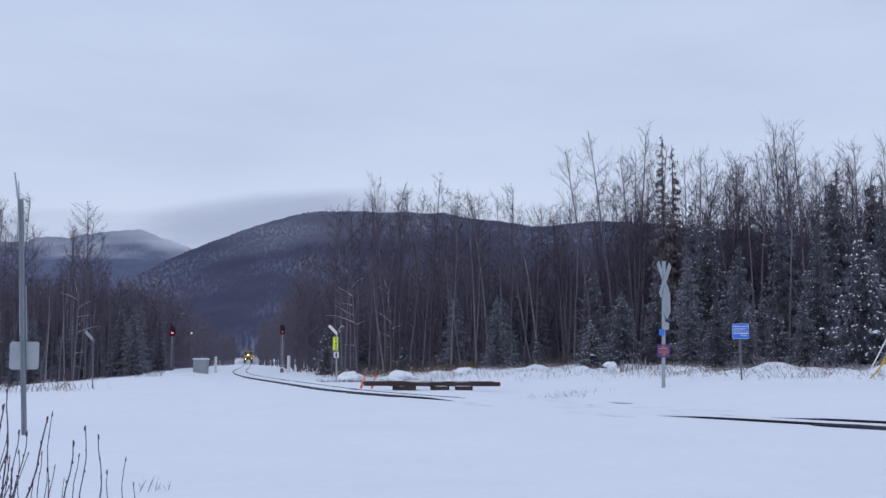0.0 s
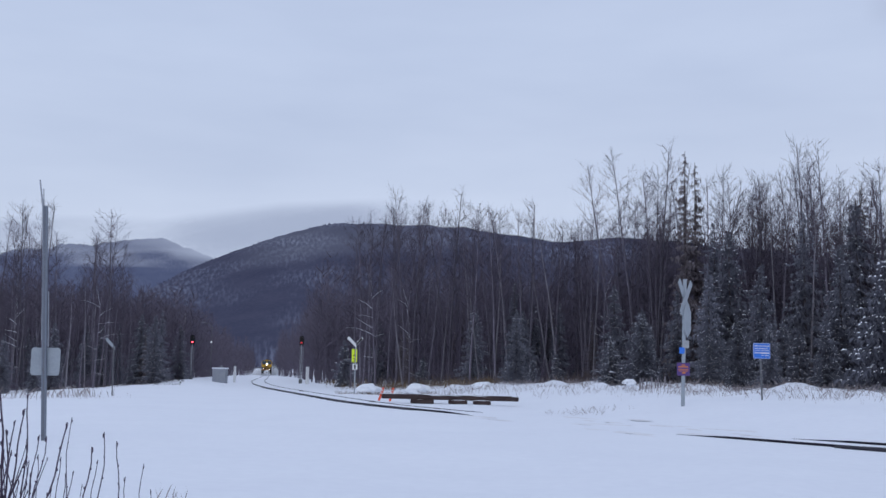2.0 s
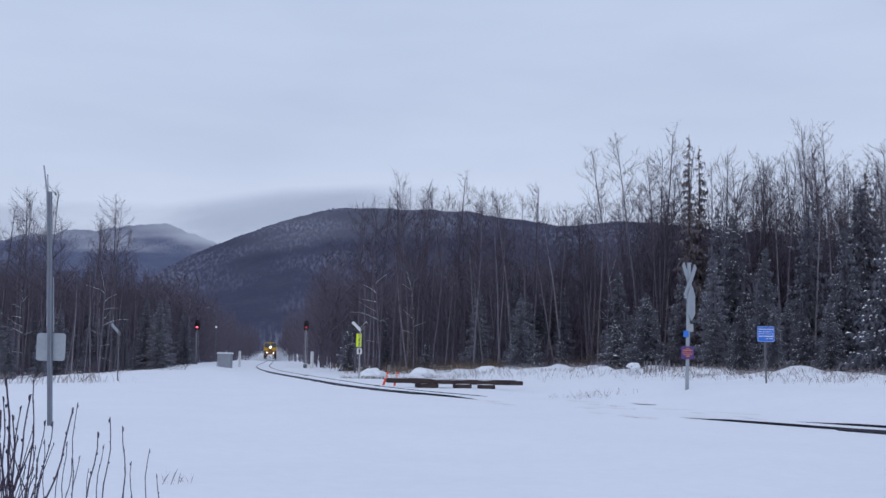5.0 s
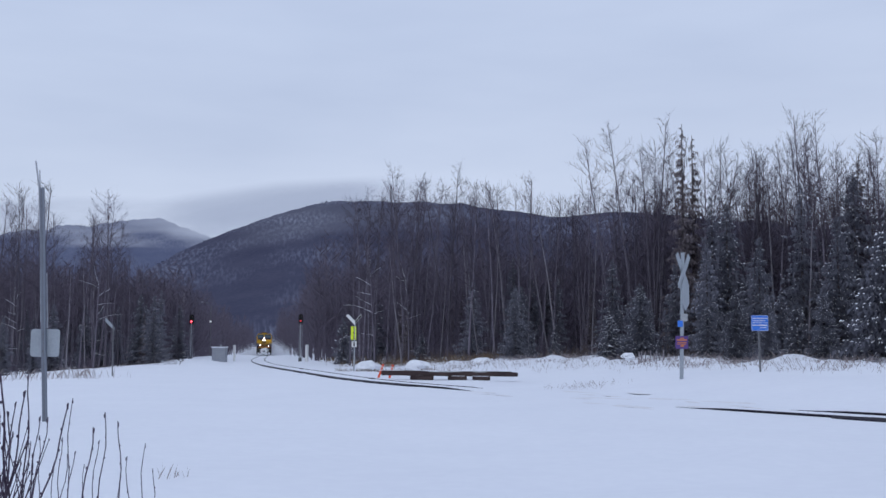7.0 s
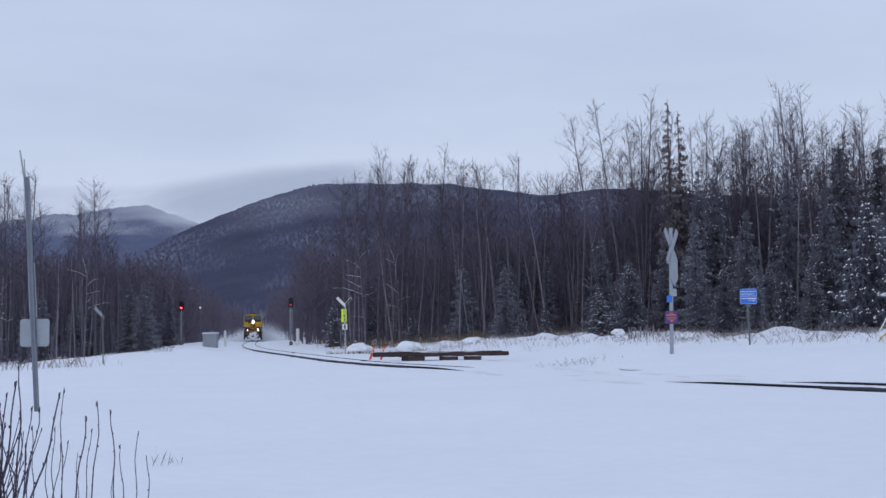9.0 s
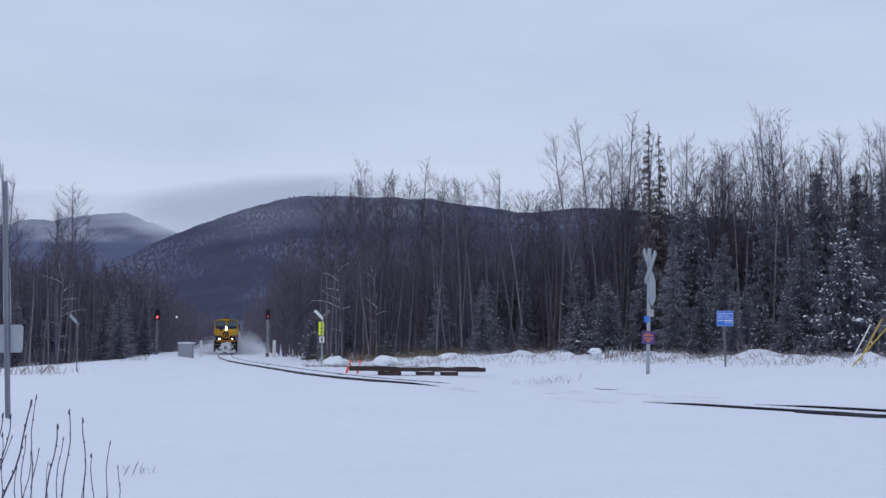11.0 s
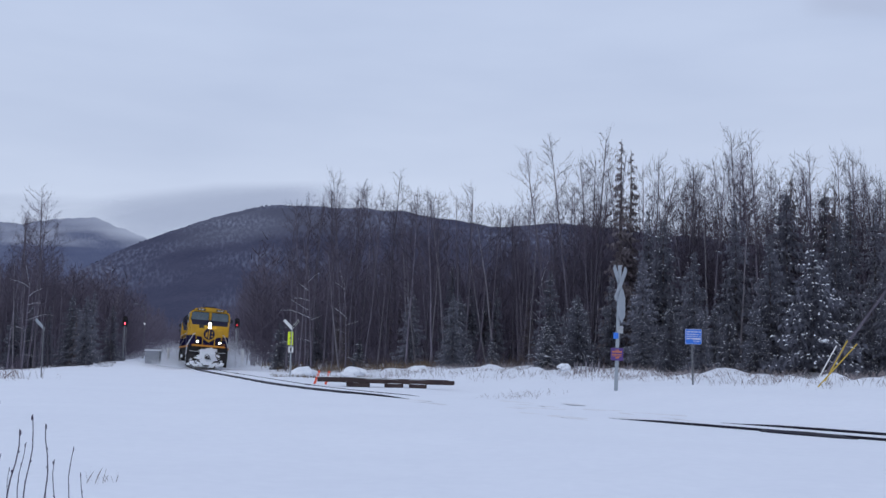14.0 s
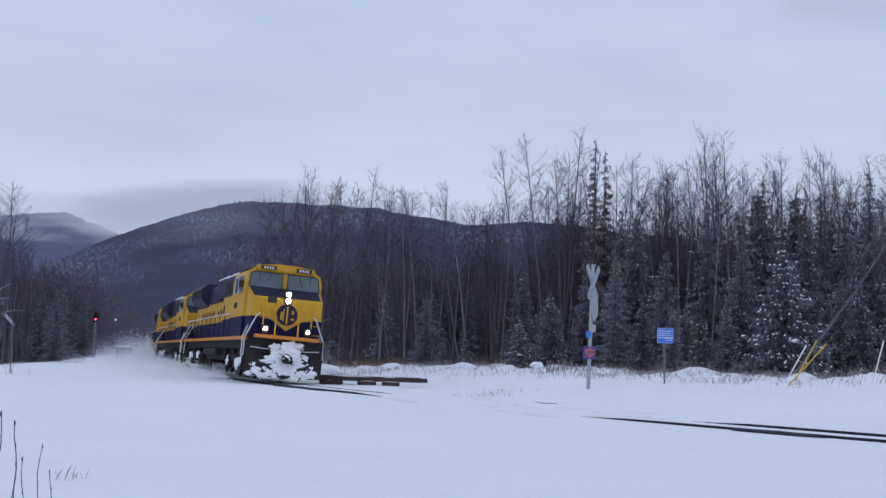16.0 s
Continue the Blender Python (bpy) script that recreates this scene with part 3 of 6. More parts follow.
def spruce(seed, height, radius, material, snowy, label, thin=1.0, heavy=0.0):
    """A spruce: trunk, boughs set with drooping sprays of needles, and snow lying on them."""
    w = Wood(seed)
    g = w.g
    w.limb([(0, 0, -0.3), (0, 0, height * 0.5), (g.normal(0, 0.05), 0, height)], height * 0.012, 0.012, 6)
    tree = tagged(new("spruce"), label, "tree", "spruces of the wood")
    raw("trunk", w.v, w.f, BARK_DARK, tree, True)
    v, f, sv, sf = [], [], [], []
    z = height * g.uniform(0.04, 0.10)
    while z < height * 0.985:
        q = z / height
        reach = radius * (1 - q) ** 0.75 * g.uniform(0.75, 1.15) + 0.10
        for _ in range(int((5 + 6 * (1 - q)) * thin)):
            a = g.uniform(0, 6.28)
            zz = z + g.uniform(-0.5, 0.5) * height * 0.04
            ln = reach * g.uniform(0.45, 1.2)
            out, side = np.array([math.cos(a), math.sin(a), 0]), np.array([-math.sin(a), math.cos(a), 0])
            droop = g.uniform(0.15, 0.85) * (1 - 0.5 * q)
            n = max(3, int(ln / 0.30))
            spine = [np.array([0, 0, zz]) + out * ln * t - np.array([0, 0, ln * (droop * t - 0.4 * droop * t**3)]) for t in np.linspace(0.06, 1, n + 1)]
            for k in range(n):
                p, e = spine[k], spine[k + 1]
                wide = (0.10 + 0.17 * ln * (1 - k / n) ** 0.7) * g.uniform(0.5, 1.5)
                for sgn in (-1, 1):
                    tip = p + (e - p) * g.uniform(0.5, 1.5) + side * sgn * wide + (0, 0, -wide * g.uniform(0.1, 1.3))
                    o = len(v)
                    v += [tuple(p), tuple(p + (e - p) * 0.4), tuple(tip)]
                    f.append((o, o + 1, o + 2))
                    hang = p + (e - p) * g.rand() + side * sgn * wide * 0.35 + (0, 0, -g.uniform(0.10, 0.34))
                    o = len(v)
                    v += [tuple(p), tuple(p + (e - p) * 0.7), tuple(hang)]
                    f.append((o, o + 1, o + 2))
            if ln > 0.25:
                for k in range(n // 3, n):
                    for _ in range(3):
                        if g.rand() < snowy:
                            p = spine[k] + (spine[k + 1] - spine[k]) * g.rand() + side * g.normal(0, 0.10) + (0, 0, 0.01)
                            wd, dp = g.uniform(0.015, 0.055) * (0.7 + 0.5 * heavy), g.uniform(0.03, 0.11) * (0.7 + 0.5 * heavy)
                            hi = g.uniform(0.015, 0.045) * (0.7 + heavy)
                            o = len(sv)
                            sv += [tuple(p - out * dp), tuple(p + side * wd - (0, 0, wd * 0.5)), tuple(p + out * dp - (0, 0, dp * 0.6)), tuple(p - side * wd - (0, 0, wd * 0.5)), tuple(p + (0, 0, hi))]
                            sf += [(o, o + 1, o + 4), (o + 1, o + 2, o + 4), (o + 2, o + 3, o + 4), (o + 3, o, o + 4)]
                if g.rand() < 0.022 * heavy:
                    c0, sz = spine[max(1, n * 2 // 3)], g.uniform(0.10, 0.27)
                    o = len(sv)
                    ring = [c0 + (out * math.cos(k * 1.047) * sz + side * math.sin(k * 1.047) * sz * 1.7) * g.uniform(0.5, 1.3) - (0, 0, sz * g.uniform(0.1, 0.7)) for k in range(6)]
                    sv += [tuple(p) for p in ring] + [tuple(c0 + (0, 0, sz * 0.3))]
                    sf += [(o + k, o + (k + 1) % 6, o + 6) for k in range(6)]
        z += max(0.14, height * 0.021) * g.uniform(0.5, 1.5)
    raw("crown", v, f, material, tree)
    if sv:
        tagged(raw("snow_load", sv, sf, SNOW_CAP, tree, True), kind="stuff")
    return tree


def shrub(seed, height, count, material, name, label):
    """A thicket of thin leafless stems."""
    w = Wood(seed)
    for _ in range(count):
        a, q = w.g.uniform(0, 6.28), w.g.uniform(0.05, 0.5)
        pts = w.bend((w.g.normal(0, 0.35), w.g.normal(0, 0.35), -0.15), (math.cos(a) * q, math.sin(a) * q, 1), height * w.g.uniform(0.5, 1.1), 4, 0.10, 0.03)
        w.limb(pts, 0.013, 0.004, 3)
        for _ in range(3):
            k = w.g.randint(1, 4)
            t = w.g.normal(0, 0.5, 3) + (0, 0, 1)
            w.limb(w.bend(pts[k], t / np.linalg.norm(t), height * 0.3, 2, 0.1), 0.008, 0.003, 3)
    ob = tagged(new(name), label, "shrub", "leafless shrubs at the wood's edge")
    tagged(raw("thicket", w.v, w.f, material, ob), kind="stuff")
    return ob


def plant(kind, b, y, height, turn=None, fall=0.0):
    """Set a copy of a tree at bearing b and distance y, grown to a height in metres."""
    src, tall = kind
    x = b * y
    s = height / tall
    turn = rng.uniform(0, 360) if turn is None else turn
    m = Matrix.Translation((x, y, float(ground_z(x, y)) - 0.1)) @ Euler((0, radians(fall), 0)).to_matrix().to_4x4() @ Euler((0, 0, radians(turn))).to_matrix().to_4x4() @ Matrix.Diagonal((s * rng.uniform(0.9, 1.1), s * rng.uniform(0.9, 1.1), s, 1))
    return copy_thing(src, m)


rng = random.Random(5)
GREY = "tall leafless aspen with grey bark and fine upright twigs"
PALE = "leafless birch with a pale slender trunk and sparse crown"
OLD = "old leafless birch with wide boughs lined with snow"
BARE = [(bare_tree(1, 13, 0.02, BARK, 0.44, 0.14, 50, GREY), 13), (bare_tree(2, 14, -0.03, BARK, 0.48, 0.13, 48, GREY), 14), (bare_tree(3, 12, 0.02, BARK_PALE, 0.46, 0.115, 40, PALE), 12), (bare_tree(4, 13, -0.02, BARK_PALE, 0.50, 0.105, 40, PALE), 13), (bare_tree(5, 12, 0.04, BARK, 0.40, 0.18, 50, GREY), 12), (bare_tree(6, 14, 0.0, BARK, 0.52, 0.12, 46, GREY), 14), (bare_tree(7, 10, 0.03, BARK, 0.30, 0.26, 46, OLD, 0.22), 10)]
CONE = [(spruce(11, 12, 1.9, NEEDLES, 0.07, "tall narrow dark green spruce dusted with snow"), 12), (spruce(12, 9, 2.2, NEEDLES, 0.15, "dark green spruce with snow on its boughs"), 9), (spruce(13, 7, 2.2, NEEDLES, 0.22, "young spruce loaded with white snow"), 7), (spruce(14, 13, 1.5, NEEDLES_DRY, 0.03, "tall thin brownish half-dead spruce", 0.8), 13), (spruce(15, 3.2, 1.0, NEEDLES, 0.24, "small snow-dusted spruce at the wood's edge"), 3.2), (spruce(16, 6, 2.3, NEEDLES, 0.20, "broad spruce weighed down by heavy clumps of snow", 1.1, 0.7), 6)]
BUSH = [(shrub(31, 2.4, 26, TWIG, "shrub", "dense brown leafless willow thicket"), 2.4), (shrub(32, 1.8, 30, TWIG, "shrub", "dense brown leafless willow thicket"), 1.8)]
originals = [k for k, _ in BARE + CONE + BUSH]
LEAFLESS = BARE[:6]


def edge(b):
    """Distance of the wood's near edge on the far side of the track, by bearing."""
    return float(np.interp(b, [-0.17, -0.115, -0.09, -0.03, 0.05, 0.15, 0.25, 0.35, 0.45, 0.6], [190, 118, 84, 72, 66, 60, 54, 50, 48, 46]))


# the wood beyond the track: trees that stand out, bearing, distance and height
for k, b, y, h, fall in ((0, 0.145, 60, 13.6, -3), (1, 0.168, 62, 15.0, 0), (0, 0.186, 61, 15.0, 0), (5, 0.205, 62, 14.0, 0), (0, 0.262, 58, 12.6, 0), (1, 0.278, 57, 12.5, 1), (5, 0.292, 58, 13.0, 0), (0, 0.303, 56, 12.3, 0), (1, 0.330, 56, 13.4, 0), (4, 0.354, 54, 11.9, 0), (0, 0.373, 54, 11.9, 0), (5, 0.42, 54, 11.6, 0), (1, 0.44, 53, 11.4, 0), (4, 0.475, 52, 10.8, 0), (0, 0.50, 52, 11.0, 2), (4, -0.088, 84, 13.8, 0), (0, -0.082, 82, 13.9, 0), (4, -0.05, 80, 13.6, 0), (1, -0.032, 78, 14.2, 0), (0, -0.012, 78, 15.0, 0), (2, 0.045, 70, 11.6, -7), (2, 0.093, 68, 11.6, -9), (4, 0.065, 74, 12.8, 0), (5, 0.095, 72, 11.8, 0), (0, 0.115, 70, 11.5, 2), (4, 0.04, 76, 13.4, 3), (3, 0.125, 62, 10.5, 0), (3, 0.30, 52, 9.5, 0), (3, 0.33, 51, 9.5, 0), (2, 0.03, 69, 10.0, 2), (3, 0.01, 71, 10.0, -3)):
    plant(BARE[k], b, y, h * 0.96, fall=fall)
for k, b, y, h in ((3, 0.213, 59, 13.6), (3, 0.223, 60, 13.0), (0, 0.326, 52, 9.4), (3, 0.382, 53, 11.0), (0, 0.44, 50, 9.5), (0, 0.49, 48, 10.5), (0, 0.465, 51, 9.3), (5, 0.403, 43, 5.5), (1, 0.425, 46, 7.6), (1, 0.36, 47, 6.8), (1, 0.255, 54, 8.2), (0, 0.24, 55, 8.8), (1, 0.285, 50, 6.0), (2, 0.305, 48, 3.4), (2, 0.17, 57, 4.6), (1, 0.145, 60, 6.0), (4, 0.142, 56, 1.9), (1, 0.058, 66, 5.0), (0, 0.05, 70, 7.0), (1, 0.012, 71, 5.6), (4, -0.037, 74, 2.2), (4, -0.112, 92, 4.2), (4, 0.09, 63, 2.0), (1, 0.205, 56, 5.5), (1, 0.46, 47, 5.2), (4, 0.32, 47, 2.6), (4, 0.35, 46, 2.4), (4, 0.27, 50, 2.5), (2, 0.235, 51, 2.6), (4, 0.43, 43, 2.6), (2, 0.48, 45, 4.6), (1, 0.53, 47, 9.0), (0, 0.56, 48, 11.0), (2, 0.172, 54, 3.9), (5, 0.142, 55, 2.6), (1, 0.052, 62, 4.4), (2, 0.292, 46, 3.0), (2, 0.262, 48, 3.4), (1, 0.235, 52, 6.0), (2, 0.345, 45, 3.2), (4, 0.068, 61, 1.8), (1, -0.41, 74, 3.6), (1, -0.44, 72, 4.2)):
    plant(CONE[k], b, y, h)
for i in range(18):
    b = rng.uniform(-0.108, 0.0)
    plant(BARE[rng.choice((0, 1, 4, 5))], b, rng.uniform(80, 90), rng.uniform(13.2, 15.4), fall=rng.gauss(0, 2))
for i in range(20):
    b = rng.uniform(0.0, 0.14)
    plant(BARE[rng.choice((0, 1, 4, 4, 5))], b, rng.uniform(68, 80), rng.uniform(10.8, 12.8), fall=rng.gauss(0, 3))
for i in range(84):
    b = rng.uniform(0.155, 0.56)
    plant(BARE[rng.choice((0, 1, 4, 5))], b, edge(b) + rng.uniform(2, 16), rng.uniform(11.0, 13.6) * (1 if b < 0.4 else 0.96), fall=rng.gauss(0, 2))
for b, y, h, fall in ((-0.055, 74, 9.0, -6), (-0.02, 72, 7.5, 4), (0.085, 64, 8.0, -10), (0.018, 68, 8.5, -6)):
    plant(BARE[2], b, y, h, fall=fall)
for b, y, h in ((-0.050, 72, 9.0), (-0.082, 80, 11.0), (0.135, 60, 8.0), (-0.352, 76, 9.5), (-0.425, 76, 9.0)):
    plant(BARE[6], b, y, h)
# the rest of it, thick and uneven
for i in range(62):
    b = rng.uniform(-0.105, 0.60)
    deep = rng.random() ** 1.1
    y = edge(b) + 2 + deep * 32
    top = float(np.interp(b, [-0.11, -0.05, 0.03, 0.10, 0.16, 0.24, 0.36, 0.45, 0.6], [11.0, 12.0, 10.8, 10.5, 12.0, 11.6, 11.4, 11.2, 11.5]))
    plant(rng.choice(LEAFLESS), b, y, (top + deep * 3.0) * rng.uniform(0.72, 1.0), fall=rng.gauss(0, 1.5))
for i in range(92):
    b = rng.uniform(-0.09, 0.20) if i < 35 else rng.uniform(0.18, 0.60)
    plant(CONE[rng.choice((0, 1, 1, 3, 3))], b, edge(b) + 2 + rng.random() * 26, rng.uniform(3.0, 6.5) if b < 0.2 else rng.uniform(3.5, 8.2) if b < 0.33 else rng.uniform(6.0, 10.8))
for i in range(46):
    b = rng.uniform(-0.10, 0.58)
    plant(rng.choice(BUSH), b, edge(b) - 1.0 + rng.random() * 8, rng.uniform(1.0, 2.8))
# the wood beside the line on the near side
for k, b, y, h in ((4, -0.347, 84, 13.2), (4, -0.340, 82, 13.4), (0, -0.356, 86, 12.6), (4, -0.412, 78, 12.2), (4, -0.425, 80, 12.4), (4, -0.40, 84, 11.5), (4, -0.353, 83, 12.0), (0, -0.336, 85, 11.5), (4, -0.44, 82, 12.5), (5, -0.372, 90, 10.5), (2, -0.378, 76, 7.5), (3, -0.36, 78, 8.0), (4, -0.332, 88, 11.0), (0, -0.39, 88, 11.5), (1, -0.418, 86, 12.0), (4, -0.43, 82, 11.0), (0, -0.45, 84, 12.0), (4, -0.35, 90, 12.5), (5, -0.325, 92, 9.5), (4, -0.31, 96, 8.5), (0, -0.365, 80, 9.0), (4, -0.405, 92, 11.5)):
    plant(BARE[k], b, y, h * (1.18 if b < -0.385 else 1.04))
for i in range(54):
    b = rng.uniform(-0.50, -0.275)
    y = rng.uniform(76, 112) if b < -0.31 else rng.uniform(95, 125)
    plant(rng.choice(LEAFLESS), b, y, rng.uniform(8.0, 12.0) * float(np.interp(b, [-0.50, -0.42, -0.37, -0.33, -0.28], [1.05, 1.0, 0.82, 0.92, 0.66])), fall=rng.gauss(0, 2))
for i in range(46):
    b = rng.uniform(-0.48, -0.27)
    plant(CONE[rng.choice((0, 1, 1, 3))], b, rng.uniform(78, 112), rng.uniform(2.5, 6.0))
for i in range(36):
    b = rng.uniform(-0.48, -0.285)
    plant(rng.choice(BUSH), b, rng.uniform(74, 100), rng.uniform(0.9, 2.4))


def far_stand(name, seed, count, where, label="far leafless woods along the railway cutting", twigs=30, fine=0.035):
    """Woods too far to count: joined bare trees."""
    g = np.random.RandomState(seed)
    w = Wood(seed)
    for _ in range(count):
        x, y, h = where(g)
        z = -0.6
        w.limb([(x, y, z), (x + g.normal(0, 0.3), y, z + h)], 0.085, 0.010, 3)
        for _ in range(twigs):
            q = g.uniform(0.15, 0.98)
            a = g.uniform(0, 6.28)
            ln = h * 0.20 * (1.25 - q)
            w.ribbon([(x, y, z + h * q), (x + math.cos(a) * ln * 0.6, y + math.sin(a) * ln * 0.6, z + h * q + ln * 0.5), (x + math.cos(a) * ln + g.normal(0, 0.2), y + math.sin(a) * ln, z + h * q + ln * g.uniform(0.5, 1.4))], fine)
    return tagged(raw(name, w.v, w.f, HAZY_TWIG), label, "woods", kind="stuff")


def in_cutting(g):
    y = 118 + 310 * g.rand() ** 1.4
    tx = float(np.interp(-y, -LINE[:, 1], LINE[:, 0]))
    far_side = g.rand() < 0.5
    off = 6.5 - 2.8 * float(smooth(220, 320, y)) + 24 * g.rand() ** 1.3
    h = g.uniform(10.5, 15.5) if far_side else g.uniform(8, 12.5)
    return tx + (off if far_side else -off - 1.5), y, h


def behind_wood(g):
    b = g.uniform(-0.10, 0.62)
    return (lambda y: (b * y, y, g.uniform(8.0, 11.0) * float(np.interp(b, [0.15, 0.2, 0.3, 0.4], [1.0, 1.18, 1.18, 1.10]))))(edge(b) + g.uniform(10, 52))


def behind_near_wood(g):
    b = g.uniform(-0.55, -0.265)
    return (lambda y: (b * y, y, g.uniform(8.0, 12.0) * float(np.interp(b, [-0.55, -0.42, -0.34, -0.265], [1.15, 1.02, 0.95, 0.82]))))(g.uniform(100, 165))


def across_end(g):
    y = g.uniform(520, 620)
    return g.uniform(-260, 60), y, g.uniform(8, 14)


far_stand("far_woods", 41, 1300, in_cutting, twigs=44, fine=0.04)
far_stand("far_woods", 42, 2300, behind_wood, "leafless woods deep behind the wood's edge", 34, 0.024)
far_stand("far_woods", 43, 1500, behind_near_wood, "leafless woods deep behind the wood's edge", 32, 0.03)
far_stand("far_woods", 44, 260, across_end)
for ob in originals:
    for o in (*ob.children_recursive, ob):
        bpy.data.objects.remove(o)


# ---- railway track ----
def rail(side, s0, s1, name="rail"):
    """One running rail, from s0 to s1 metres along the line."""
    prof = [(-0.07, -0.17), (0.07, -0.17), (0.07, -0.155), (0.012, -0.13), (0.012, -0.04), (0.037, -0.03), (0.037, 0.0), (-0.037, 0.0), (-0.037, -0.03), (-0.012, -0.04), (-0.012, -0.13), (-0.07, -0.155)]
    v, f, n = [], [], len(prof)
    steps = np.arange(s0, s1, 1.0)
    for s in steps:
        x, y, a = track_at(s)
        c = radians(cant(y))
        sunk = 0.06 * float(smooth(2.5, 0.0, min(s - s0, s1 - s)))
        for p, z in prof:
            d = side * 0.7535 + p
            v.append((x - math.sin(a) * d, y + math.cos(a) * d, z - sunk + 0.2 * math.sin(c) - 0.55 * d * math.sin(c)))
    for i in range(len(steps) - 1):
        for k in range(n):
            a, b = i * n + k, i * n + (k + 1) % n
            f.append((a, b, b + n, a + n))
    return raw(name, v, f, RAIL_AND_SHADE)


S_NEAR = float(np.interp(33.2, LINE[::-1, 1], ALONG[::-1]))
S_ROAD = float(np.interp(23.6, LINE[::-1, 1], ALONG[::-1]))
track = tagged(new("railway_track"), "curving railway track with dark steel rails half buried in snow", "railway track", kind="structure")
for side in (-1, 1):
    for a, b in ((2, S_NEAR + (1.0 if side > 0 else 2.0)), (S_ROAD + (-0.9 if side < 0 else 1.0), ALONG[-1] - 2)):
        rail(side, a, b).parent = track
# shade in hollows beside the rails, as dark lumps where snow sank over sleepers
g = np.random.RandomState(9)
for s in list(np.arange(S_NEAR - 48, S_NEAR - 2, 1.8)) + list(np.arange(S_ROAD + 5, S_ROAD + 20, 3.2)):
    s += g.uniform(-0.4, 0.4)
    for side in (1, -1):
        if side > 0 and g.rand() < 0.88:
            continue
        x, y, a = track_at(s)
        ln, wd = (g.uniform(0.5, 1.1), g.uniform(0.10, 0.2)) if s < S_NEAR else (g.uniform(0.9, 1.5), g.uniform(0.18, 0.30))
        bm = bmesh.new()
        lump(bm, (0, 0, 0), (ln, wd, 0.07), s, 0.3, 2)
        ob = part("sleeper", bm, RAIL_AND_SHADE, track)
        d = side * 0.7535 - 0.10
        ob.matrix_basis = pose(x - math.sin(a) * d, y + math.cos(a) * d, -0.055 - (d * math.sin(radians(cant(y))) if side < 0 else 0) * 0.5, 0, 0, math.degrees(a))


# ---- locomotive: x ahead, y to its left, z up from the rail ----
def shell(bm, outline, x0, x1, shrink=1.0):
    """A hood from an outline in y and z, from x0 to x1."""
    a = [bm.verts.new((x0, y, z)) for y, z in outline]
    b = [bm.verts.new((x1, y * shrink, z)) for y, z in outline]
    n = len(a)
    bm.faces.new(a)
    bm.faces.new(b[::-1])
    for k in range(n):
        bm.faces.new((a[k], b[k], b[(k + 1) % n], a[(k + 1) % n]))
    bmesh.ops.recalc_face_normals(bm, faces=bm.faces)
    return bm


def panel(pts, thick, bm=None):
    """A thin plate over a flat outline of points in space."""
    bm = bm or bmesh.new()
    p = [Vector(q) for q in pts]
    nrm = (p[1] - p[0]).cross(p[2] - p[0]).normalized() * thick
    a, b = [bm.verts.new(q) for q in p], [bm.verts.new(q + nrm) for q in p]
    n = len(p)
    bm.faces.new(a[::-1])
    bm.faces.new(b)
    for k in range(n):
        bm.faces.new((a[k], a[(k + 1) % n], b[(k + 1) % n], b[k]))
    return bm


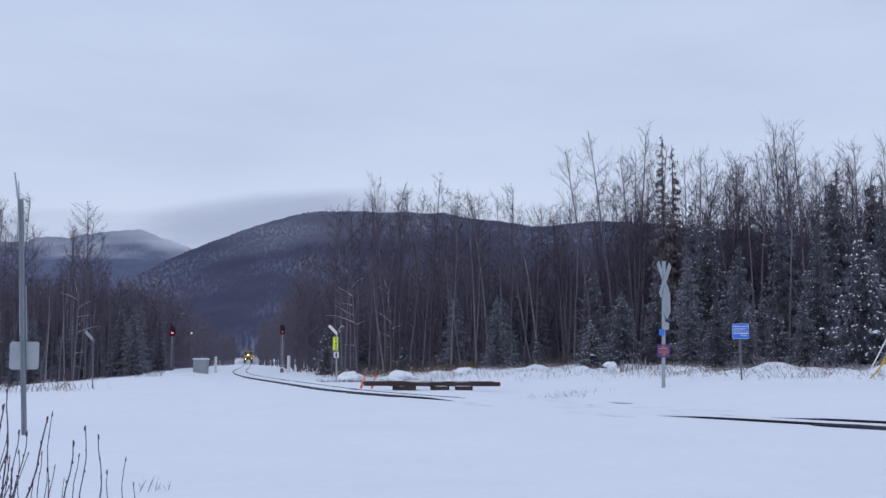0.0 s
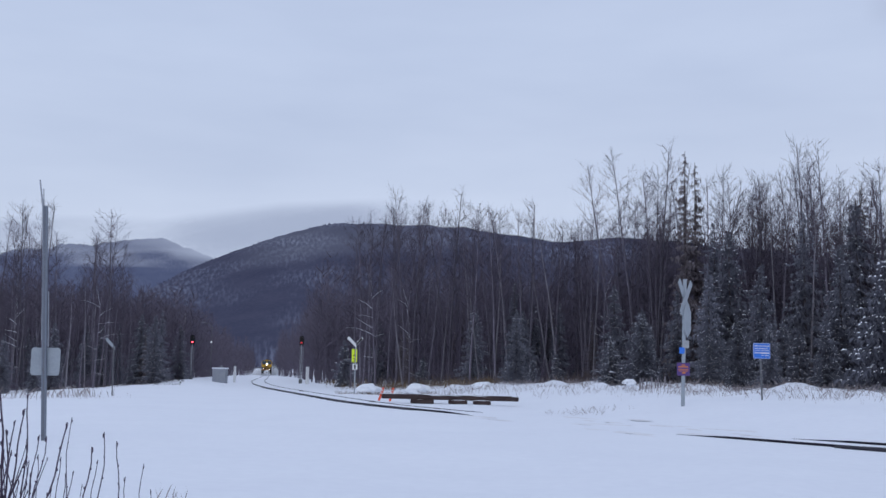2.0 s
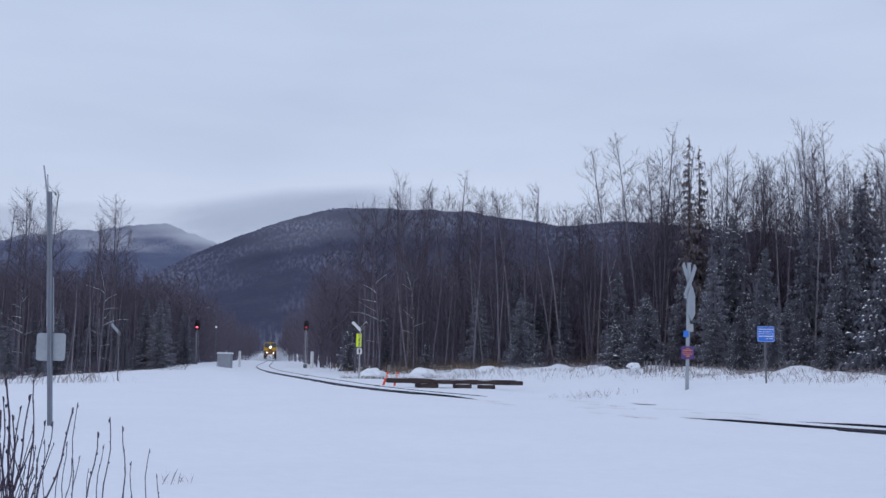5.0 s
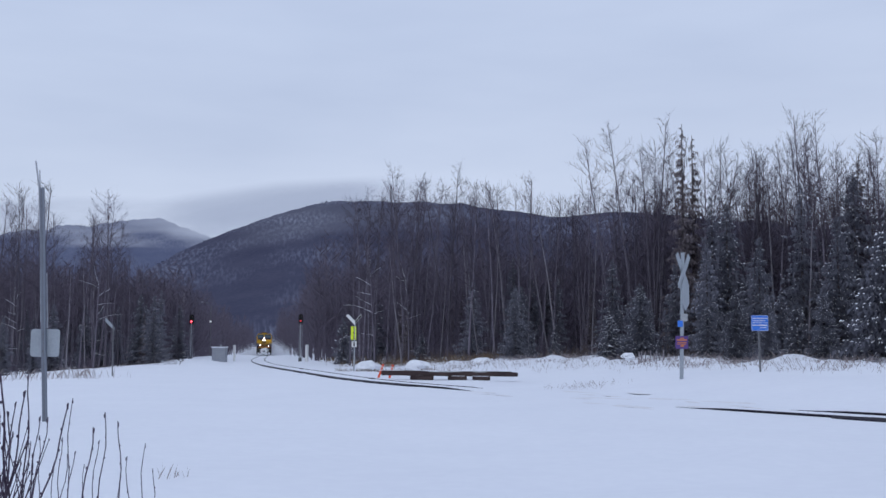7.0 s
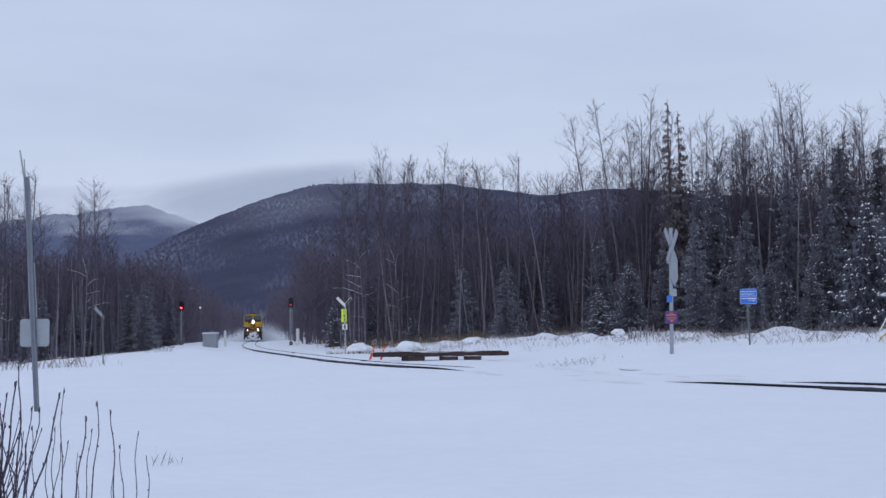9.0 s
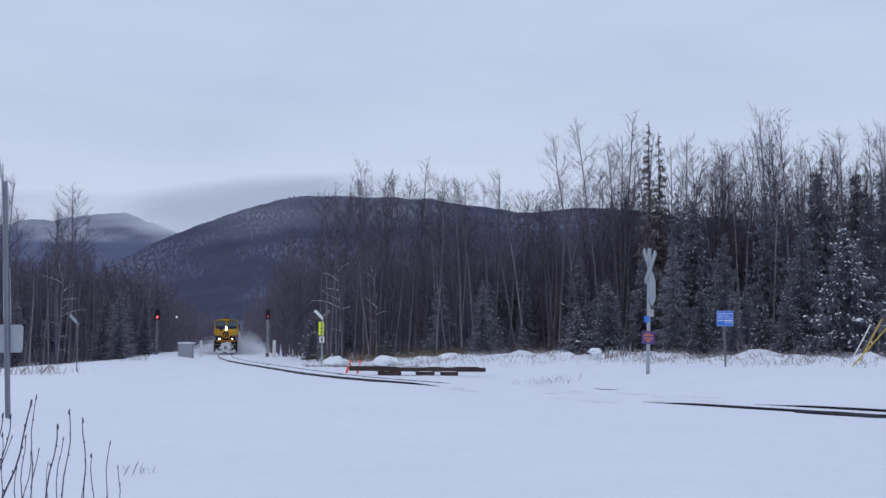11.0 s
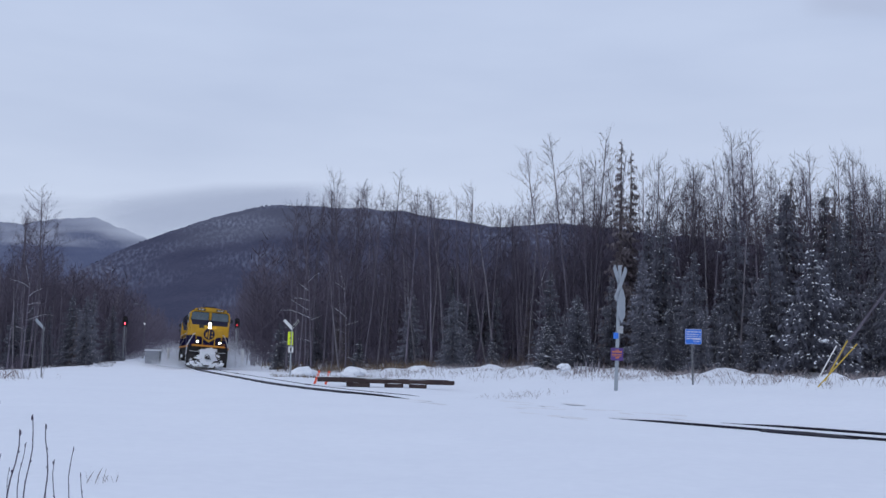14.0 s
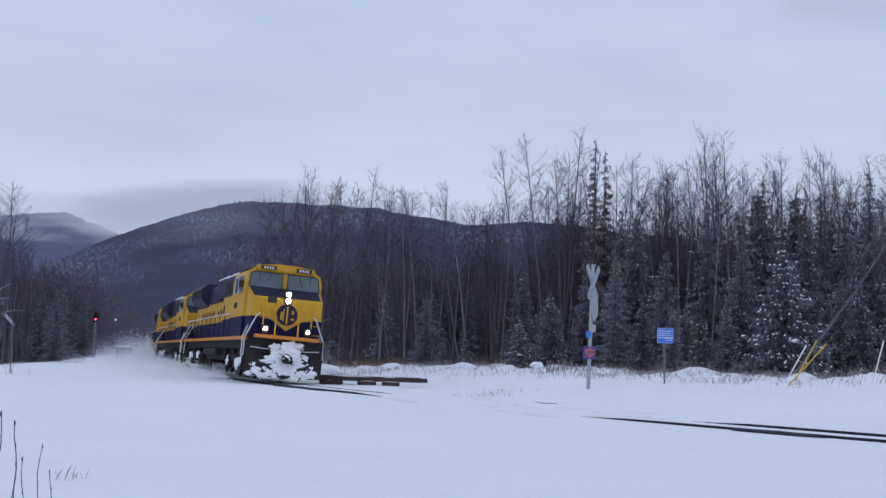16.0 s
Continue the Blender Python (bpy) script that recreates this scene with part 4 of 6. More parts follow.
def locomotive():
    loco = tagged(new("locomotive"), "yellow and dark blue six-axle diesel locomotive, its front caked with snow", "locomotive", "locomotives of the train")
    P = lambda name, bm, m, label="", on=None: part(name, bm, m, on or loco, label)
    # running gear
    P("underframe", boxed(-10.9, 10.5, -1.35, 1.35, 1.15, 1.52, 0.03), UNDER)
    for sg in (-1, 1):
        P("sill", boxed(-10.9, 10.5, sg * 1.52 - 0.05, sg * 1.52 + 0.05, 1.48, 1.62, 0.01), SILL_ORANGE, "orange-yellow walkway sill")
    P("walkway", boxed(-10.9, 10.6, -1.50, 1.50, 1.52, 1.60), UNDER)
    P("fuel_tank", prism(bmesh.new(), [(-3.2, 1.15), (-3.2, 0.85), (-2.9, 0.62), (2.9, 0.62), (3.2, 0.85), (3.2, 1.15)], -1.2, 1.2), UNDER)
    for sg in (-1, 1):
        P("air_tank", disc(bmesh.new(), (0, sg * 1.36, 0.98), (1, 0, 0), 0.16, 4.5, 14), UNDER)
    for c in (-6.9, 6.9):
        for sg in (-1, 1):
            bm = boxed(c - 2.6, c + 2.6, sg * 1.12, sg * 1.26, 0.62, 0.92, 0.04)
            for k in (-1.85, 0, 1.85):
                box(bm, c + k - 0.24, c + k + 0.24, sg * 1.10, sg * 1.34, 0.32, 0.86, 0.04)
            for k in (-0.95, 0.95):
                for j in (-0.16, 0.16):
                    disc(bm, (c + k + j, sg * 1.24, 0.98), (0, 0, 1), 0.10, 0.34, 10)
            P("truck_frame", bm, UNDER)
        P("bolster", boxed(c - 0.5, c + 0.5, -1.1, 1.1, 0.7, 1.15, 0.03), UNDER)
        for k in (-1.85, 0, 1.85):
            bm = bmesh.new()
            disc(bm, (0, 0, 0), (0, 1, 0), 0.09, 1.7, 10)
            for sg in (-1, 1):
                disc(bm, (0, sg * 0.76, 0), (0, 1, 0), 0.53, 0.12, 26)
                disc(bm, (0, sg * 0.69, 0), (0, 1, 0), 0.565, 0.03, 26)
                disc(bm, (0, sg * 0.84, 0), (0, 1, 0), 0.17, 0.10, 12)
                for q in range(5):
                    box(bm, -0.04, 0.04, sg * 0.80, sg * 0.835, 0.18, 0.45, 0, Euler((0, q * 1.2566, 0)).to_matrix().to_4x4())
            ob = P("wheelset", bm, WHEEL)
            ob.location = (c + k, 0, 0.53)
    # snow packed on trucks and pilot
    g = np.random.RandomState(3)
    for sg in (-1, 1):
        for c in (-8.9, -6.0, 5.2, 7.6, 9.1):
            P("packed_snow", lump(bmesh.new(), (c + g.uniform(-0.3, 0.3), sg * 1.30, g.uniform(0.45, 0.85)), (g.uniform(0.35, 0.8), 0.10, g.uniform(0.14, 0.3)), c + sg, 0.7, 2), SNOW_CAP, "packed snow on the truck")
    # pilot and plough
    P("pilot", boxed(10.45, 10.62, -1.5, 1.5, 0.55, 1.52, 0.03), UNDER)
    bm = bmesh.new()
    for sg in (-1, 1):
        v = [bm.verts.new(p) for p in ((11.25, 0, 0.10), (10.62, sg * 1.52, 0.14), (10.62, sg * 1.52, 0.95), (10.85, 0, 0.85), (10.6, 0, 0.10), (10.5, sg * 1.5, 0.14), (10.5, sg * 1.5, 0.95), (10.6, 0, 0.85))]
        for q in ((0, 1, 2, 3), (4, 7, 6, 5), (0, 4, 5, 1), (3, 2, 6, 7), (1, 5, 6, 2)):
            bm.faces.new([v[i] for i in q])
    bmesh.ops.recalc_face_normals(bm, faces=bm.faces)
    P("snow_plough", bm, UNDER)
    for q in range(46):
        if q < 22:
            z = 0.25 + 1.15 * q / 22
            y, wd, ht = g.normal(0, 0.27 + 0.12 * (z < 0.7)), g.uniform(0.12, 0.26), g.uniform(0.09, 0.19)
        elif q < 34:
            y, z, wd, ht = -1.1 + 0.2 * (q - 22) + g.normal(0, 0.06), g.uniform(0.14, 0.36), g.uniform(0.14, 0.26), g.uniform(0.06, 0.15)
        else:
            y, z, wd, ht = (-1 if q % 2 else 1) * g.uniform(0.65, 1.1), g.uniform(0.45, 0.92), g.uniform(0.08, 0.22), g.uniform(0.05, 0.14)
        face = 11.20 - 0.40 * abs(y) - 0.30 * max(z - 0.2, 0)
        P("packed_snow", lump(bmesh.new(), (face, y, z), (0.08, wd * 1.2, ht * 1.15), q * 1.7, 1.1, 3), SNOW_CAP, "snow packed on the plough and coupler")
    P("packed_snow", lump(bmesh.new(), (11.46, 0.03, 0.92), (0.06, 0.17, 0.12), 41, 1.2, 3), SNOW_CAP, "snow packed on the plough and coupler")
    bm = boxed(10.6, 11.45, -0.13, 0.13, 0.74, 0.98, 0.04)
    box(bm, 11.2, 11.5, -0.2, 0.2, 0.66, 1.04, 0.05)
    P("coupler", bm, UNDER)
    bm = boxed(-11.3, -10.8, -0.13, 0.13, 0.74, 0.98, 0.04)
    P("coupler", bm, UNDER)
    P("anticlimber", boxed(10.5, 10.98, -1.25, 1.25, 1.58, 1.72, 0.03), SILL_ORANGE, "orange-yellow anticlimber beam")
    P("rear_plate", boxed(-11.0, -10.85, -1.5, 1.5, 0.6, 1.55, 0.02), UNDER)
    for sg in (-1, 1):
        bm = bmesh.new()
        for i in range(4):
            z = 0.42 + i * 0.30
            box(bm, 9.95 + 0.03 * i, 10.48, sg * 1.15, sg * 1.5, z, z + 0.035)
        P("step", bm, UNDER)
        P("step_side", boxed(9.9, 9.96, sg * 1.12, sg * 1.52, 0.4, 1.5), UNDER)
    # nose
    P("nose_lower", shell(bmesh.new(), [(-1.40, 1.6), (1.40, 1.6), (1.48, 1.75), (1.50, 2.42), (-1.50, 2.42), (-1.48, 1.75)], 8.4, 10.40, 0.93), NAVY, "dark blue lower nose")
    bm = prism(bmesh.new(), [(8.4, 2.42), (10.40, 2.42), (10.34, 3.16), (10.26, 3.22), (9.24, 3.66), (8.4, 3.66)], -1.50, 1.50)
    for v in bm.verts:
        if v.co.x > 9.5:
            v.co.y *= 0.93
    P("nose_upper", bm, YELLOW, "yellow upper nose")
    bm = bmesh.new()
    panel([(10.25, -1.33, 3.228), (10.25, 1.33, 3.228), (9.30, 1.40, 3.638), (9.30, -1.40, 3.638)], 0.02, bm)
    P("anti_glare_panel", bm, ROOF_BLUE, "dark blue anti-glare panel on the nose top")
    # the yellow point that runs down into the blue
    bm = panel([(10.406, -1.10, 2.425), (10.406, -0.62, 2.34), (10.406, 0, 1.93), (10.406, 0.62, 2.34), (10.406, 1.10, 2.425)], 0.012)
    P("yellow_point", bm, YELLOW)
    bm = bmesh.new()
    for sg in (-1, 1):
        tube(bm, [(10.425, sg * 1.12, 2.41), (10.425, sg * 0.62, 2.325), (10.425, 0, 1.91)], 0.022, 4)
    P("pinstripe", bm, BLACK)
    bm = disc(bmesh.new(), (10.405, 0.0, 2.56), (1, 0, 0), 0.42, 0.035, 28)
    emblem = P("emblem", bm, ROOF_BLUE, "round dark emblem on the nose")
    bm = bmesh.new()
    for y0, y1, z0, z1 in ((-0.26, -0.18, 2.36, 2.66), (-0.03, 0.03, 2.20, 2.90), (0.18, 0.26, 2.60, 2.74), (0.16, 0.28, 2.36, 2.44), (-0.16, -0.12, 2.30, 2.78)):
        box(bm, 10.42, 10.435, y0, y1, z0, z1)
    P("emblem_mark", bm, YELLOW, "", emblem)
    P("nose_window", boxed(10.30, 10.375, -0.80, -0.44, 2.92, 3.26, 0.012), BLACK, "small dark door window")
    # head lamps
    housing = P("lamp_housing", boxed(10.24, 10.38, -0.16, 0.16, 2.98, 3.50, 0.02), UNDER)
    for z in (3.11, 3.37):
        P("head_lamp", disc(bmesh.new(), (10.40, 0, z), (1, 0, 0), 0.086, 0.05, 20), LAMP, "bright warm white head lamp", housing)
    for sg in (-1, 1):
        lamp_box = P("ditch_lamp_box", boxed(10.52, 10.66, sg * 0.84 - 0.15, sg * 0.84 + 0.15, 1.78, 2.12, 0.02), UNDER)
        P("ditch_lamp", disc(bmesh.new(), (10.675, sg * 0.84, 1.95), (1, 0, 0), 0.072, 0.04, 20), DITCH, "lit warm white ditch lamp", lamp_box)
    # hoses, grab irons and lift bar on the pilot
    for y in (-0.62, -0.48, -0.34, 0.34, 0.48, 0.62):
        P("hose", tube(bmesh.new(), [(10.64, y, 1.35), (10.80, y, 1.18), (10.84, y * 0.98, 0.92), (10.76, y * 0.95, 0.74)], 0.026, 6), UNDER)
    P("lift_bar", tube(bmesh.new(), [(10.66, -1.35, 1.22), (10.72, -0.9, 1.18), (10.74, 0.9, 1.18), (10.66, 1.35, 1.22)], 0.018, 5), RAILING)
    for i in range(4):
        P("grab_iron", tube(bmesh.new(), [(10.40, 1.10, 1.85 + i * 0.36), (10.46, 1.10, 1.85 + i * 0.36), (10.46, 1.34, 1.85 + i * 0.36), (10.38, 1.34, 1.85 + i * 0.36)], 0.014, 4), YELLOW)
    P("nose_door", boxed(10.385, 10.408, -0.86, -0.46, 2.44, 2.98, 0.008), YELLOW)
    # cab
    cab = [(-1.56, 1.60), (1.56, 1.60), (1.56, 3.9), (1.48, 4.25), (1.10, 4.52), (0.4, 4.62), (-0.4, 4.62), (-1.10, 4.52), (-1.48, 4.25), (-1.56, 3.9)]
    P("cab", shell(bmesh.new(), [(y, max(z, 2.42)) for y, z in cab], 6.1, 9.25, 0.985), YELLOW, "yellow cab with rounded roof")
    P("cab_lower", shell(bmesh.new(), [(-1.555, 1.60), (1.555, 1.60), (1.555, 2.418), (-1.555, 2.418)], 6.1, 9.2), NAVY, "dark blue lower cab side")
    P("cab_roof", shell(bmesh.new(), [(-1.40, 4.36), (-1.10, 4.525), (-0.4, 4.63), (0.4, 4.63), (1.10, 4.525), (1.40, 4.36), (0.4, 4.65), (-0.4, 4.65)][:6], 6.08, 8.9), ROOF_BLUE)
    P("brow", boxed(9.2, 9.42, -1.2, 1.2, 4.30, 4.54, 0.05), YELLOW)
    for sg in (-1, 1):
        pts = [(9.36, sg * 0.12, 3.50), (9.34, sg * 1.40, 3.50), (9.33, sg * 1.42, 3.66), (9.27, sg * 1.36, 4.18), (9.265, sg * 1.22, 4.24), (9.265, sg * 0.12, 4.24)]
        pane = P("windscreen", panel(pts if sg > 0 else pts[::-1], 0.012), GLASS, "dark reflecting windscreen pane with sky reflection put into its colour")
        bm = bmesh.new()
        tube(bm, pts + [pts[0]], 0.028, 4)
        P("gasket", bm, BLACK, "", pane)
        bm = bmesh.new()
        tube(bm, [(9.30, sg * 0.55, 4.20), (9.32, sg * 0.7, 3.85)], 0.014, 4)
        tube(bm, [(9.30, sg * 1.05, 4.20), (9.32, sg * 1.0, 3.9)], 0.014, 4)
        P("wiper", bm, BLACK, "", pane)
        board = P("number_board", boxed(9.40, 9.45, sg * 0.72 - 0.33, sg * 0.72 + 0.33, 4.34, 4.52, 0.06), BLACK, "black number board with pale figures as bars")
        P("board_rim", tube(bmesh.new(), [(9.43, sg * 0.72 + 0.34 * math.cos(q * 0.5236), 4.43 + 0.10 * math.sin(q * 0.5236)) for q in range(13)], 0.014, 4), YELLOW, "", board)
        bm = bmesh.new()
        for i in range(4):
            box(bm, 9.448, 9.456, sg * 0.72 - 0.20 + i * 0.11, sg * 0.72 - 0.14 + i * 0.11, 4.385, 4.475)
        P("number_bar", bm, WHITE, "", board)
        for x0, x1 in ((6.75, 7.6), (7.75, 8.7)):
            pane = P("side_window", boxed(x0, x1, sg * 1.545, sg * 1.572, 3.40, 4.05, 0.01), GLASS)
            bm = bmesh.new()
            tube(bm, [(x0, sg * 1.575, 3.40), (x1, sg * 1.575, 3.40), (x1, sg * 1.575, 4.05), (x0, sg * 1.575, 4.05), (x0, sg * 1.575, 3.40)], 0.025, 4)
            P("window_frame", bm, ALU, "", pane)
        P("mirror", boxed(8.95, 9.0, sg * 1.60, sg * 1.78, 3.55, 3.85, 0.01), BLACK)
        bm = bmesh.new()
        for i, (x0, w) in enumerate(((6.9, 0.12), (7.1, 0.12), (7.3, 0.12), (7.5, 0.12))):
            box(bm, x0, x0 + w, sg * 1.555, sg * 1.572, 2.78, 3.02)
        P("cab_number_bar", bm, NAVY)
    # long hood
    P("hood_lower", boxed(-10.3, 6.1, -1.05, 1.05, 1.60, 2.42, 0.02), NAVY, "dark blue lower hood side")
    P("hood_middle", boxed(-10.3, 6.1, -1.05, 1.05, 2.42, 3.42, 0.02), YELLOW, "yellow hood band with dark lettering bars")
    P("hood_upper", shell(bmesh.new(), [(-1.05, 3.42), (1.05, 3.42), (1.05, 4.2), (0.85, 4.42), (-0.85, 4.42), (-1.05, 4.2)], -10.3, 6.1), ROOF_BLUE, "dark blue upper hood")
    P("radiator", shell(bmesh.new(), [(-1.05, 3.3), (1.05, 3.3), (1.5, 3.75), (1.5, 4.3), (1.2, 4.56), (-1.2, 4.56), (-1.5, 4.3), (-1.5, 3.75)], -9.9, -5.4), ROOF_BLUE, "flared radiator housing")
    P("inverter_cabinet", shell(bmesh.new(), [(-1.42, 2.42), (1.42, 2.42), (1.42, 3.42), (-1.42, 3.42)], 2.6, 6.08), YELLOW)
    P("inverter_top", shell(bmesh.new(), [(-1.42, 3.42), (1.42, 3.42), (1.42, 4.25), (1.1, 4.48), (-1.1, 4.48), (-1.42, 4.25)], 2.6, 6.08), ROOF_BLUE)
    P("inverter_lower", boxed(2.6, 6.08, -1.415, 1.415, 1.6, 2.418), NAVY)
    P("brake_housing", shell(bmesh.new(), [(-1.3, 3.5), (1.3, 3.5), (1.3, 4.35), (1.0, 4.6), (-1.0, 4.6), (-1.3, 4.35)], -1.0, 2.5), ROOF_BLUE)
    for x in (-8.8, -7.65, -6.5):
        P("roof_fan", disc(bmesh.new(), (x, 0, 4.62), (0, 0, 1), 0.52, 0.14, 20), UNDER)
    for x in (0.1, 1.4):
        P("roof_fan", disc(bmesh.new(), (x, 0, 4.66), (0, 0, 1), 0.5, 0.14, 20), UNDER)
    P("exhaust", boxed(-3.4, -2.6, -0.3, 0.3, 4.4, 4.72, 0.03), UNDER)
    P("antenna", tube(bmesh.new(), [(7.6, -0.5, 4.6), (7.6, -0.5, 4.95)], 0.02, 5), UNDER)
    P("air_conditioner", boxed(6.9, 7.9, -0.45, 0.45, 4.60, 4.76, 0.04), UNDER)
    P("horn", disc(bmesh.new(), (6.9, 0.3, 4.78), (1, 0, 0), 0.10, 0.5, 10, 0.04), UNDER)
    bm = bmesh.new()
    for sg in (-1, 1):
        tube(bm, [(2.62, sg * 1.36, 4.36), (6.05, sg * 1.36, 4.36)], 0.035, 5)
        tube(bm, [(-1.0, sg * 1.24, 4.46), (2.5, sg * 1.24, 4.46)], 0.035, 5)
    P("snow_edge", bm, SNOW_CAP, "thin line of snow along the roof edge")
    for sg in (-1, 1):
        # doors and grilles down the hood
        for i in range(12):
            x = -9.9 + i * 1.02
            P("hood_door", boxed(x, x + 0.94, sg * 1.045, sg * 1.07, 2.46, 3.34, 0.008), YELLOW)
            P("lower_door", boxed(x, x + 0.94, sg * 1.045, sg * 1.07, 1.72, 2.38, 0.008), NAVY)
        for i in range(4):
            P("grille", boxed(-9.6 + i * 1.02, -8.7 + i * 1.02, sg * 1.495, sg * 1.515, 3.82, 4.24, 0.008), UNDER)
        for i in range(2):
            P("grille", boxed(2.85 + i * 1.6, 4.25 + i * 1.6, sg * 1.415, sg * 1.435, 3.52, 4.12, 0.008), UNDER)
        for i in range(13):
            x = -7.4 + i * 0.86
            h = (0.36, 0.30, 0.36)[i % 3]
            if i != 6:
                P("letter_bar", boxed(x, x + 0.34, sg * (1.425 if x > 2.4 else 1.075), sg * (1.437 if x > 2.4 else 1.087), 2.68, 2.68 + h), NAVY, "dark blue lettering bar")
        # railings along the walkway
        bm = bmesh.new()
        tube(bm, [(-10.4, sg * 1.5, 2.62), (6.0, sg * 1.5, 2.62)], 0.024, 5)
        tube(bm, [(-10.4, sg * 1.5, 2.1), (-10.4, sg * 1.5, 2.62)], 0.024, 5)
        P("handrail", bm, RAILING)
        for i in range(11):
            P("stanchion", tube(bmesh.new(), [(-10.3 + i * 1.6, sg * 1.5, 1.6), (-10.3 + i * 1.6, sg * 1.5, 2.62)], 0.016, 5), NAVY)
        # front step rails, pale, and posts
        bm = bmesh.new()
        tube(bm, [(10.5, sg * 1.05, 2.55), (10.45, sg * 1.18, 2.45), (10.38, sg * 1.55, 1.60), (10.38, sg * 1.56, 0.85)], 0.030, 6)
        tube(bm, [(9.9, sg * 1.15, 2.55), (9.9, sg * 1.25, 2.45), (9.9, sg * 1.56, 1.60), (9.9, sg * 1.56, 0.85)], 0.030, 6)
        P("step_rail", bm, RAILING, "pale grey step handrail")
        P("front_rail", tube(bmesh.new(), [(10.62, sg * 0.95, 1.98), (10.62, sg * 0.95, 2.5)], 0.03, 6), YELLOW)
        P("front_rail", tube(bmesh.new(), [(10.62, sg * 0.45, 1.60), (10.62, sg * 0.45, 2.5)], 0.03, 6), YELLOW)
        P("nose_rail", tube(bmesh.new(), [(10.40, sg * 1.0, 2.45), (10.46, sg * 1.0, 2.5), (10.44, sg * 1.0, 3.1), (10.33, sg * 1.0, 3.15)], 0.022, 5), YELLOW)
        bm = bmesh.new()
        tube(bm, [(-10.75, sg * 1.1, 2.5), (-10.75, sg * 1.5, 1.7), (-10.75, sg * 1.54, 0.8)], 0.03, 6)
        P("step_rail", bm, RAILING)
    return loco


lead = locomotive()
LOCOS = [lead, copy_thing(lead, Matrix()), copy_thing(lead, Matrix())]


# the following units run with their lamps out
for unit in LOCOS[1:]:
    for o in unit.children_recursive:
        if o.name.startswith(("head_lamp", "ditch_lamp")) and not o.name.startswith("ditch_lamp_box"):
            o.data = o.data.copy()
            o.data.materials[0] = GLASS
            o["label"] = "unlit lamp"
    unit["label"] = "yellow and dark blue six-axle diesel locomotive following in the train"


def spray(seed, count, x0, length, wide, tall, near, inner, flake, label):
    """Blown snow: a drifting swarm of tiny flakes in rolling puffs, densest low down and near the train."""
    g = np.random.RandomState(seed)
    puffs = 170
    pt = g.rand(puffs)
    grow = 0.22 + 0.78 * np.minimum(1.0, pt * 1.5)
    far = g.rand(puffs) < near
    py = np.where(far, 1.0, -1.0) * (1.3 + np.abs(g.normal(0, 1, puffs)) * wide * grow)
    ph = np.abs(g.normal(0, 0.75, puffs)) * tall * grow * np.exp(-0.22 * np.maximum(np.abs(py) - 1.5, 0)) * np.where(far, 1.0, inner)
    px = x0 - pt * length
    k = g.randint(0, puffs, count)
    soft = (0.35 + 0.75 * grow)[k]
    c = np.stack([px[k] + g.normal(0, 1.0, count) * soft * 1.5, py[k] + g.normal(0, 0.8, count) * soft, np.abs(ph[k] + g.normal(0, min(0.55, 0.4 * tall), count) * soft)], -1)
    c[:, 2] *= np.where(c[:, 1] > 0, 1.0, 0.35 + 0.65 * inner)
    low = g.rand(count) < 0.30
    c[:, 2] = np.where(low, c[:, 2] * 0.25, c[:, 2]) - 0.04
    c[:, 1] = np.where(np.abs(c[:, 1]) < 1.35, np.sign(c[:, 1]) * (1.35 + g.rand(count) * 0.5), c[:, 1])
    size = g.uniform(0.5, 1.4, count) * flake
    v = (c[:, None, :] + g.normal(0, 1, (count, 3, 3)) * size[:, None, None]).reshape(-1, 3)
    f = np.arange(count * 3).reshape(-1, 3)
    return tagged(raw("snow_spray", v.tolist(), f.tolist(), LANDING), label, "snow", kind="stuff")


SPRAYS = [spray(5, 210000, 6.0, 20, 1.8, 2.3, 0.70, 0.14, 0.009, "low white fog of fine snow whirled up beside the train"), spray(6, 230000, 10.0, 22, 2.0, 2.6, 0.62, 0.22, 0.0155, "white cloud of fine snow whirled up beside the train"), spray(7, 320000, 10.0, 40, 2.9, 2.4, 0.52, 0.85, 0.019, "white cloud of fine snow trailing behind the train")]


# ---- signs and signals ----
def post(bm, x, y, z0, z1, r, lean=0.0, sides=8):
    return tube(bm, [(x, y, z0), (x + lean, y, z1)], r, sides)


def writing(body, size, x, y, z, material, parent, name="writing", turn=0.0):
    """Raised characters, facing the camera's side."""
    c = bpy.data.curves.new(name, "FONT")
    c.body, c.size, c.align_x, c.align_y, c.extrude = body, size, "CENTER", "CENTER", 0.002
    tmp = new(name, c)
    me = bpy.data.meshes.new_from_object(tmp.evaluated_get(bpy.context.evaluated_depsgraph_get()))
    bpy.data.objects.remove(tmp)
    me.materials.clear()
    me.materials.append(material)
    ob = new(name, me)
    ob.parent = parent
    ob.matrix_basis = pose(x, y, z, 90, 0, turn)
    return ob


def plate(x0, x1, y, z0, z1, r=0.04, thick=0.004, m=None):
    """A sheet sign with rounded corners."""
    pts = []
    for cx, cz, a in ((x1 - r, z1 - r, 0), (x0 + r, z1 - r, 90), (x0 + r, z0 + r, 180), (x1 - r, z0 + r, 270)):
        for k in range(5):
            q = radians(a + k * 22.5)
            pts.append((cx + r * math.cos(q), cz + r * math.sin(q)))
    bm = prism(bmesh.new(), pts, y, y + thick)
    if m:
        bmesh.ops.transform(bm, matrix=m, verts=bm.verts)
    return bm


# perforated post with a square sign seen from behind, and two broken laths strapped to it
LATH = mat("weathered_lath", (0.40, 0.42, 0.46), 0.8, other=(0.26, 0.27, 0.30), scale=9, amount=0.9, bump=0.2)


